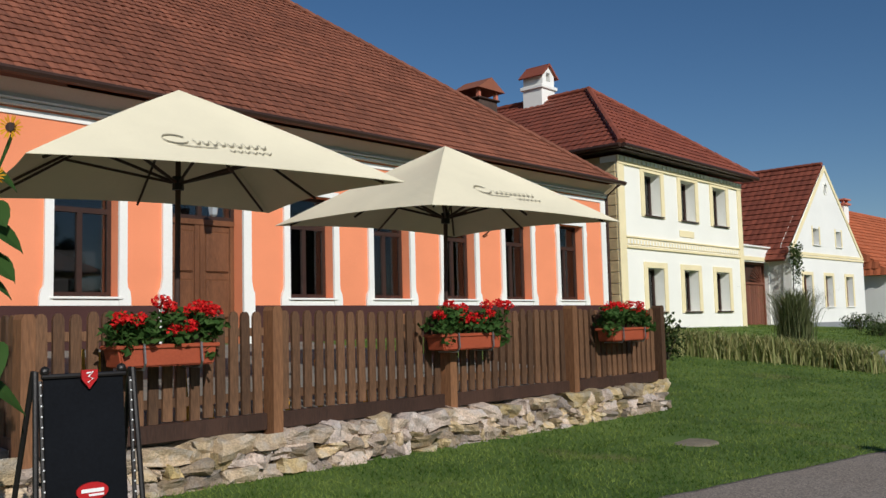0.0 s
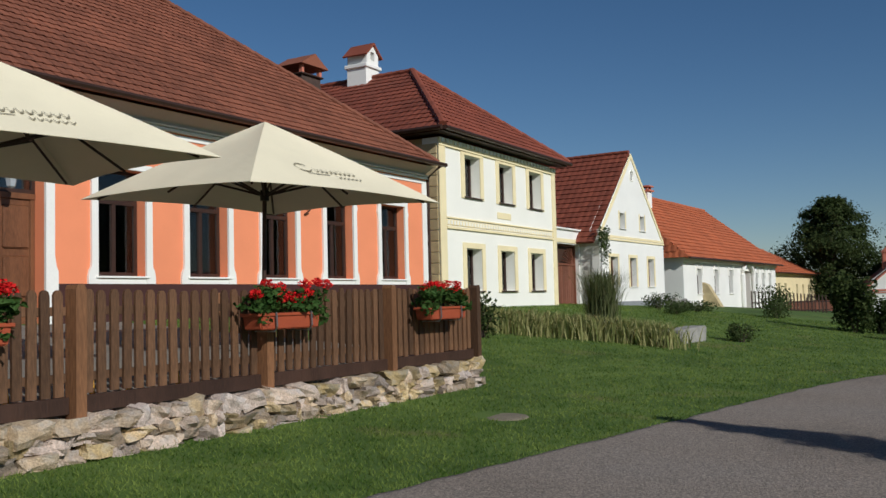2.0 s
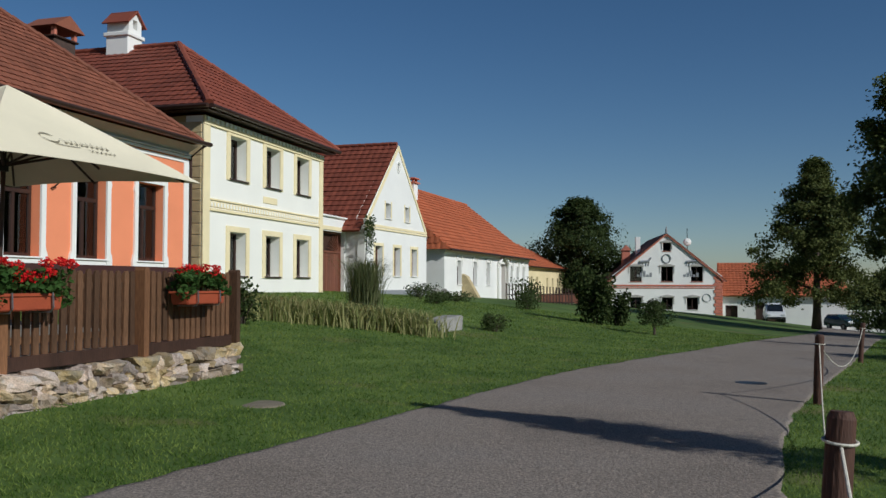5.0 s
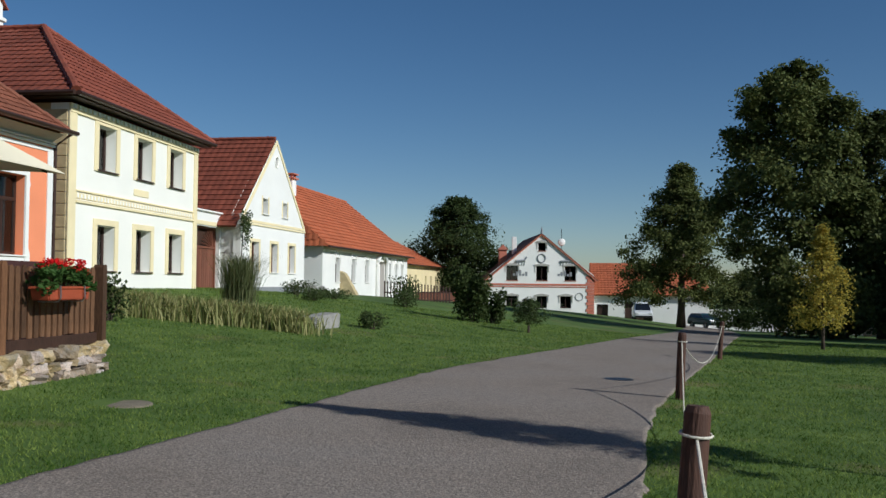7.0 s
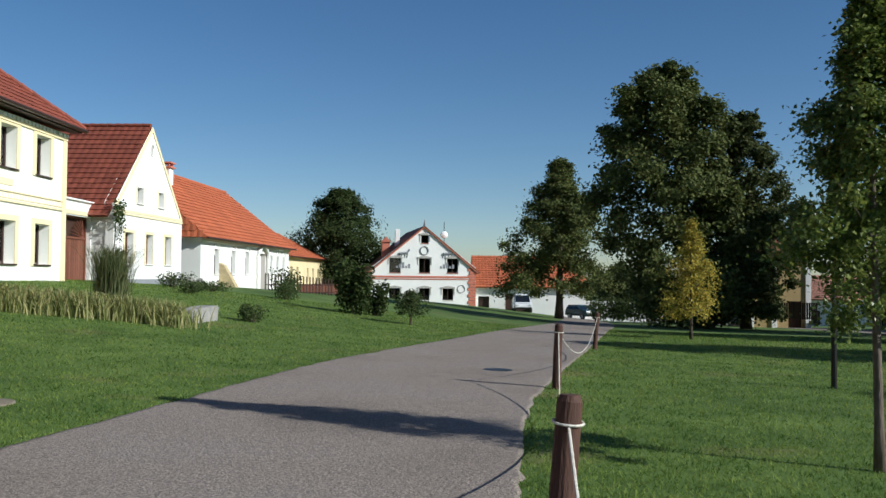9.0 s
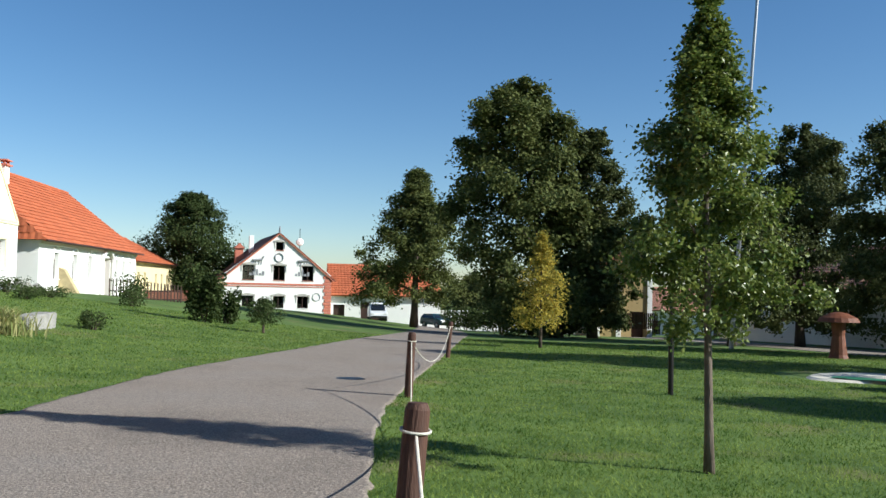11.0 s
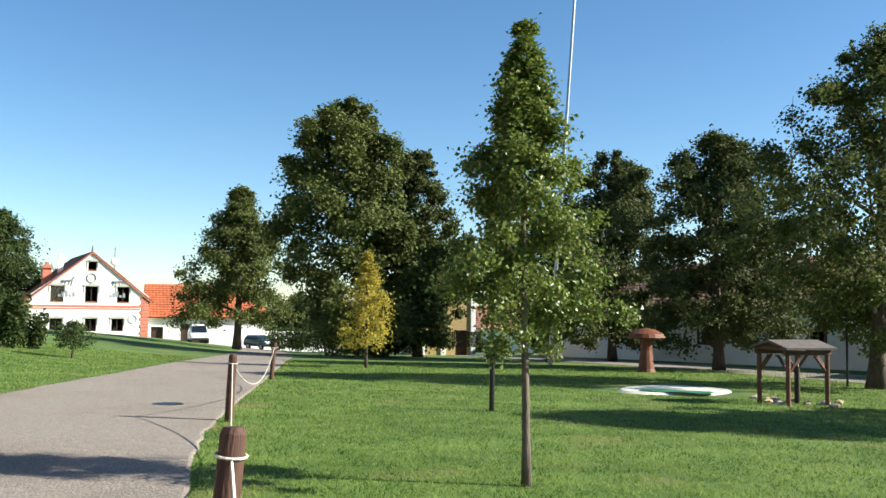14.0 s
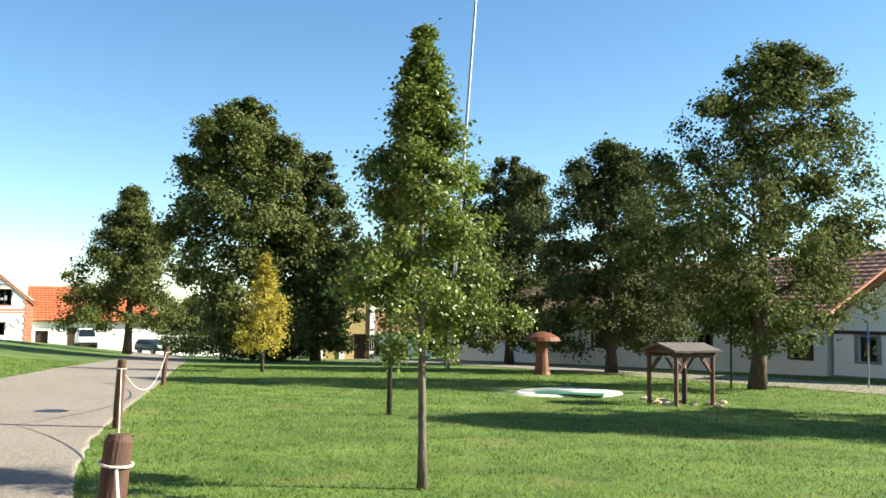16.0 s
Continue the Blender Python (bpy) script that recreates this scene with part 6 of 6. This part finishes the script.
# ---- parked cars ----
def car(x, y, az, paint, label, L=4.3, W=1.75, H=1.65, hatch=True):
    m = facade(az, x, y, ground(x, y))
    h = empty("car", m, label, "car", "parked cars")
    bm = bmesh.new()
    o = [(-L / 2, 0.35), (L / 2, 0.35), (L / 2 + 0.02, 0.62), (L / 2 - 0.1, 0.88), (L / 2 - 1.05, 1.0), (L / 2 - 1.75, H - 0.1), (L / 2 - 2.1, H), (-L / 2 + 0.35, H - 0.02), (-L / 2 + 0.05, 1.02), (-L / 2 - 0.02, 0.7)]
    prism(bm, o, -W / 2, W / 2)
    for v in bm.verts:
        if v.co.z > 1.05:
            v.co.y *= 0.80
    bmesh.ops.bevel(bm, geom=bm.edges[:], offset=0.05, segments=2, affect="EDGES")
    part("body", bm, paint, h)
    gl = mat("dark_car_glass", (0.012, 0.015, 0.018), 0.06, 0.02, 3, 40, 0, spec=0.8)
    for s in (-1, 1):
        bm = bmesh.new()
        prism(bm, [(L / 2 - 1.25, 1.05), (L / 2 - 1.85, H - 0.16), (-L / 2 + 0.5, H - 0.16), (-L / 2 + 0.3, 1.05)], 0, 0.02)
        for v in bm.verts:
            v.co.y = s * (W / 2 * (0.985 if v.co.z < 1.1 else 0.815) + 0.012 + abs(v.co.y))
        part("side_window", bm, gl, h)
    bm = bmesh.new()
    slab(bm, [(L / 2 - 1.10, -W * 0.42, 1.06), (L / 2 - 1.10, W * 0.42, 1.06), (L / 2 - 1.70, W * 0.37, H - 0.13), (L / 2 - 1.70, -W * 0.37, H - 0.13)], 0.02)
    ob = part("windscreen", bm, gl, h)
    ob.location.x = 0.04
    for wx in (-L / 2 + 0.8, L / 2 - 0.85):
        for s in (-1, 1):
            t = part("wheel", tube(bmesh.new(), [(wx, s * (W / 2 - 0.16), 0.32), (wx, s * (W / 2 + 0.02), 0.32)], 0.32, 18), RUBBER, h)
            part("rim", tube(bmesh.new(), [(wx, s * (W / 2 + 0.0), 0.32), (wx, s * (W / 2 + 0.03), 0.32)], 0.20, 12), ZINC, t)
    for s in (-1, 1):
        part("headlight", boxed(L / 2 - 0.12, L / 2 + 0.03, s * W * 0.36 - 0.16, s * W * 0.36 + 0.16, 0.66, 0.82, 0.02), LAMPGLASS, h)
    part("bumper", boxed(L / 2 - 0.02, L / 2 + 0.07, -W / 2 + 0.05, W / 2 - 0.05, 0.36, 0.56, 0.03), RUBBER, h)


car(68.45, 66.36, 221.2, CARWHITE, "white off-road estate car parked by the barn", 4.4, 1.8, 1.85)
car(72.16, 61.32, 194.2, CARBLUE, "dark green-blue hatchback parked under a tree", 3.9, 1.65, 1.45)


# ---- the far side of the green ----
def low_house(name, x, y, az, L, D, zb, ze, rise, wins, label, gable=False, wide=1.0, lift=0.0):
    h = empty(name, front(az, x, y, lift, wide, 1.16), label, "house")
    bm = wall_mesh(0, L, zb, ze + (rise if gable else 0), [w[:4] for w in wins], 0.4)
    if gable:
        for k in (-1, 1):
            bmesh.ops.bisect_plane(bm, geom=bm.verts[:] + bm.edges[:] + bm.faces[:], plane_co=(L / 2, 0, ze + rise), plane_no=Vector((k * rise / (L / 2), 0, 1)).normalized(), clear_outer=True)
    part("wall", bm, WHITE, h)
    part("side_wall", boxed(0, 0.4, 0.4, D, zb, ze), WHITE, h)
    part("side_wall", boxed(L - 0.4, L, 0.4, D, zb, ze), WHITE, h)
    part("room_shade_board", boxed(0.5, L - 0.5, 1.3, 1.4, zb, ze), ROOMSHADE, h, "dark board behind the windows, the room's shade put in its colour")
    part("plinth", boxed(-0.02, L + 0.02, -0.04, 0, zb, zb + 0.9, 0.005), GREY, h)
    for a, b, z0, z1 in wins:
        w = window(h, a, b, z0, z1, 0.12, (0.5,), None, 0.07, curtain=True)
        for s0, s1, q0, q1 in ((a - 0.14, a, z0 - 0.1, z1 + 0.12), (b, b + 0.14, z0 - 0.1, z1 + 0.12), (a, b, z1, z1 + 0.12), (a, b, z0 - 0.1, z0)):
            part("surround", boxed(s0, s1, -0.03, 0, q0, q1, 0.004), DARKWOOD if not gable else GREY, w)
    oh = 0.4
    bm = bmesh.new()
    if gable:
        t = rise / (L / 2)
        q1 = [(-oh, D, ze - oh * t), (-oh, -0.25, ze - oh * t), (L / 2, -0.25, ze + rise + 0.05), (L / 2, D, ze + rise + 0.05)]
        q2 = [(L + oh, -0.25, ze - oh * t), (L + oh, D, ze - oh * t), (L / 2, D, ze + rise + 0.05), (L / 2, -0.25, ze + rise + 0.05)]
        part("band", boxed(0, L, -0.06, 0, ze - 0.75, ze - 0.6, 0.01), DARKWOOD, h)
    else:
        q1 = [(-oh, -oh, ze), (L + oh, -oh, ze), (L + oh, D / 2, ze + rise), (-oh, D / 2, ze + rise)]
        q2 = [(L + oh, D + oh, ze), (-oh, D + oh, ze), (-oh, D / 2, ze + rise), (L + oh, D / 2, ze + rise)]
        part("cornice", boxed(0, L, -0.12, 0, ze - 0.3, ze - 0.02, 0.03), WHITE, h)
    slab(bm, q1, 0.1)
    slab(bm, q2, 0.1)
    roof = part("roof", bm, TILE_OLD, h)
    tiles_mesh("tiling", [tile_field(q1 if not gable else q2, 0.35, 0.42, 0.05)], TILE_OLD, roof)
    return h


FAR_AZ = 217.82
FAR = front(217.82, 44.21, -0.05, 0.83, 1.378, 1.157)


def on_far(s, back=0.0):
    p = FAR @ Vector((s, back, 0))
    return p.x, p.y


px, py = on_far(0.15)
low_house("gabled_cottage", px, py, FAR_AZ, 6.6, 12, -2.6, 0.85, 2.75, [(0.9, 1.55, -1.05, 0.0), (2.55, 3.2, -1.05, 0.0), (4.25, 4.9, -1.05, 0.0)], "whitewashed cottage with old tile roof and framed windows", True, 1.378, 0.83)
px, py = on_far(-26.0)
low_house("long_cottage", px, py, FAR_AZ, 25.9, 9, -3.6, 1.05, 3.0, [(a, a + 0.75, -1.05, -0.1) for a in (3.0, 5.6, 8.2, 10.8, 14.0, 16.2, 18.3, 20.1, 24.5)], "long low whitewashed cottage with faded tile roof", False, 1.378, 0.83)
px, py = on_far(7.6)
low_house("long_cottage", px, py, FAR_AZ, 14, 9, -2.6, 1.0, 3.0, [(a, a + 0.75, -1.05, -0.1) for a in (2.0, 4.6, 7.2)], "low whitewashed cottage beside a gabled one", False, 1.378, 0.83)
low_house("far_cottage", 93.3, 50.0, 166.8, 16, 8, -5.0, -0.6, 2.6, [(2, 2.9, -3.2, -1.9), (5, 5.9, -3.2, -1.9), (9, 9.9, -3.2, -1.9)], "pale cottage across the street behind trees")
strip("street", [on_far(-60, -3.0), on_far(-30, -3.0), on_far(-10, -3.2), on_far(6, -3.5), on_far(30, -4)], [on_far(-60, -7.0), on_far(-30, -7.0), on_far(-10, -7.4), on_far(6, -8.5), on_far(30, -10)], ASPHALT, "grey asphalt village street before the low cottages", "street", n=80)


def chapel():
    h = empty("yellow_chapel", front(137.27, 58.41, 34.48, 0.00, 1.046, 1.462), "small ochre yellow building with pale pilasters and dark door", "building")
    part("wall", wall_mesh(0, 4.0, -3.0, 3.2, [(2.6, 3.5, -2.4, 0.0)], 0.4), OCHRESHADE, h)
    part("side_wall", boxed(0, 0.4, 0.4, 5, -3, 3.2), OCHRESHADE, h)
    part("side_wall", boxed(3.6, 4.0, 0.4, 5, -3, 3.2), OCHRESHADE, h)
    part("back_wall", boxed(0.4, 3.6, 4.6, 5, -3, 3.2), OCHRESHADE, h)
    part("door", boxed(2.6, 3.5, 0.2, 0.26, -2.4, 0.0), DARKWOOD, h, "dark door")
    for x in (0.0, 1.5, 3.7):
        part("pilaster", boxed(x, x + 0.35, -0.07, 0, -2.6, 2.9, 0.01), WHITE, h)
    bm = bmesh.new()
    for q in ([(-0.4, -0.4, 3.2), (4.4, -0.4, 3.2), (2, 2.5, 5.4)], [(4.4, -0.4, 3.2), (4.4, 5.4, 3.2), (2, 2.5, 5.4)], [(4.4, 5.4, 3.2), (-0.4, 5.4, 3.2), (2, 2.5, 5.4)], [(-0.4, 5.4, 3.2), (-0.4, -0.4, 3.2), (2, 2.5, 5.4)]):
        slab(bm, q, 0.1)
    part("roof", bm, TILE_PUB, h)
    f = empty("board_fence", front(160.75, 56.51, 32.53, 0.00, 1.042, 1.459), "low dark board fence before the yellow building", "fence")
    for i in range(26):
        s = i * 0.135
        z = ground(44.2, 4.4 - s)
        part("board", boxed(s, s + 0.115, 0, 0.025, z - 0.1, z + 1.0, 0.005), DARKWOOD, f)
    s = empty("round_sign", pose(80.35, 36.25, ground(80.35, 36.25)), "round white traffic sign on a grey post", "road sign")
    part("post", tube(bmesh.new(), [(0, 0, -0.2), (0, 0, 2.2)], 0.035, 8), ZINC, s)
    part("disc", tube(bmesh.new(), [(-0.06, 0, 2.0), (-0.04, 0, 2.0)], 0.42, 20), SIGNWHITE, s, "white disc")
    x, y = 31.20, 2.94
    p = empty("lamp_post", pose(x, y, ground(x, y)), "thin dark street post by a tree", "post")
    part("shaft", tube(bmesh.new(), [(0, 0, -0.2), (0, 0, 2.6)], 0.035, 8), METAL, p)
    bx, by = on_far(5.0, -6.0)
    b = empty("bus_stop_sign", pose(bx, by, ground(bx, by)), "blue sign on a grey post by the street", "road sign")
    part("post", tube(bmesh.new(), [(0, 0, -0.2), (0, 0, 2.3)], 0.03, 8), ZINC, b)
    part("plate", boxed(-0.3, 0.3, -0.02, 0.02, 1.55, 2.25, 0.01), BLUEPAINT, b, "blue plate")


chapel()


# ---- before the white house: garden fence, buttress, stones ----
def garden():
    f = empty("garden_fence", front(112.39, 29.09, 50.66, 0.00, 1.061, 1.466), "low dark picket fence round a front garden", "fence")
    for i in range(22):
        s = i * 0.19
        p = f.matrix_basis @ Vector((s, 0, 0))
        z = ground(p.x, p.y)
        part("picket", boxed(s, s + 0.07, 0, 0.03, z, z + 1.05, 0.004), DARKWOOD, f)
    part("rail", boxed(0, 4.2, 0.03, 0.07, 0.35, 0.42), DARKWOOD, f)
    part("rail", boxed(0, 4.2, 0.03, 0.07, 0.85, 0.92), DARKWOOD, f)
    b = empty("brown_porch", front(111.41, 41.06, 66.01, 0.00, 1.067, 1.463), "brown boarded porch before the yellow house", "porch")
    for i in range(16):
        part("board", boxed(i * 0.2, i * 0.2 + 0.19, 0, 0.04, -1.4, 0.75, 0.004), GATEWOOD, b)
    part("base", boxed(-0.1, 3.3, 0.05, 0.5, -2.4, -1.38), WHITE, b)
    w = LONG_FRONT
    t = empty("buttress", w, "sloping whitewashed buttress against the long house", "buttress")
    bm = bmesh.new()
    prism(bm, [(0, -0.6), (-1.35, -0.6), (-1.0, 0.4), (-0.25, 1.95), (0, 2.1)], 3.55, 4.15)
    for v in bm.verts:
        v.co = Vector((v.co.y, v.co.x, v.co.z))
    bmesh.ops.recalc_face_normals(bm, faces=bm.faces)
    part("body", bm, STONEBAND, t)
    d = empty("yard_door", GABLE_FRONT, "narrow dark wooden yard door beside the gabled house", "door")
    part("leaf", boxed(7.6, 8.35, 0.9, 0.96, -0.2, 2.6), GATEWOOD, d)
    part("wall", wall_mesh(7.57, 9.4, -0.4, 3.0, [(7.6, 8.35, -0.4, 2.6)], 0.3), WHITE, d).location.y = 0.8
    rng = random.Random(8)
    for i, (s, y) in enumerate(((7.4, -0.5), (7.7, -0.4), (7.1, -0.7), (7.9, -0.8))):
        p = GABLE_FRONT @ Vector((s, y, 0))
        bm = bmesh.new()
        bmesh.ops.create_icosphere(bm, subdivisions=2, radius=0.26)
        for v in bm.verts:
            v.co *= 1 + 0.35 * noise.noise(v.co * 4 + Vector((i * 5, 0, 0)))
            v.co.z *= 1.2
        ob = part("boulder", bm, BLOCK)
        ob.location = (p.x, p.y, ground(p.x, p.y) + 0.14)
        tagged(ob, "rough grey boulder at a house corner", "stone", "boulders by the house")
    # trailing vine on the gate's corner
    rng = random.Random(21)
    v = empty("climbing_vine", GABLE_FRONT, "green vine hanging over the corner of the courtyard wall", "vine")
    pts = []
    for i in range(7):
        pts += blob_points(rng, 50, rng.uniform(-0.7, 0.2), -0.25, 4.45 - abs(rng.gauss(0, 0.5)), 0.22, 0.15, 0.25)
    for i in range(10):
        x0 = rng.uniform(-0.4, 0.3)
        pts += [(x0 + rng.gauss(0, 0.04), -0.28 + rng.gauss(0, 0.05), 4.3 - k * 0.05) for k in range(rng.randint(6, 36))]
    a, f_ = cards(pts, 0.09, rng, 0.0)
    arrays("foliage", a, f_, SHRUB, v)
    part("stem", tube(bmesh.new(), [(-0.3, 0.0, 0.3), (-0.2, -0.12, 2.5), (-0.2, -0.2, 4.4)], 0.02, 5), BARK, v)


garden()


# ---- lawn blades near the camera ----
def lawn():
    rng = np.random.default_rng(7)
    n = 720000
    d = 3.0 + 42.0 * rng.random(n) ** 1.7
    a = np.radians(rng.uniform(-32, 98, n))
    x, y = d * np.sin(a), d * np.cos(a)
    left = [curve_at(ROAD_L, i / 400) for i in range(401)]
    right = [curve_at(ROAD_R, i / 400) for i in range(401)]
    yl = np.interp(x, [p[0] for p in left], [p[1] for p in left])
    yr = np.interp(x, [p[0] for p in right], [p[1] for p in right])
    on_lawn = (y > yl - 0.05) | (y < yr + 0.05)
    fl = FENCE.inverted()
    fx = fl[0][0] * x + fl[0][1] * y + fl[0][3]
    fy = fl[1][0] * x + fl[1][1] * y + fl[1][3]
    on_lawn &= ~((fx > -2.4) & (fx < 6.4) & (fy > -0.12))
    on_lawn &= (x - 2.97) ** 2 + (y - 11.38) ** 2 > 0.14
    on_lawn &= ((x - 25.23) / 2.4) ** 2 + ((y - 6.73) / 2.4) ** 2 > 1
    x, y, d = x[on_lawn], y[on_lawn], d[on_lawn]
    z = ground(x, y)
    m = len(x)
    h = rng.uniform(0.010, 0.045, m) * (1 + 0.01 * d)
    t = rng.uniform(0, 6.283, m)
    w = 0.0032 * (1 + 0.11 * d)
    lx, ly = rng.normal(0, 0.03, m), rng.normal(0, 0.03, m)
    v = np.empty((m, 3, 3))
    v[:, 0] = np.stack([x - np.cos(t) * w, y - np.sin(t) * w, z - 0.005], 1)
    v[:, 1] = np.stack([x + np.cos(t) * w, y + np.sin(t) * w, z - 0.005], 1)
    v[:, 2] = np.stack([x + lx, y + ly, z + h], 1)
    ob = arrays("grass", v.reshape(-1, 3), np.arange(m * 3).reshape(-1, 3), GRASSBLADE)
    tagged(ob, "short mown grass blades of the green", "grass", kind="stuff")


lawn()
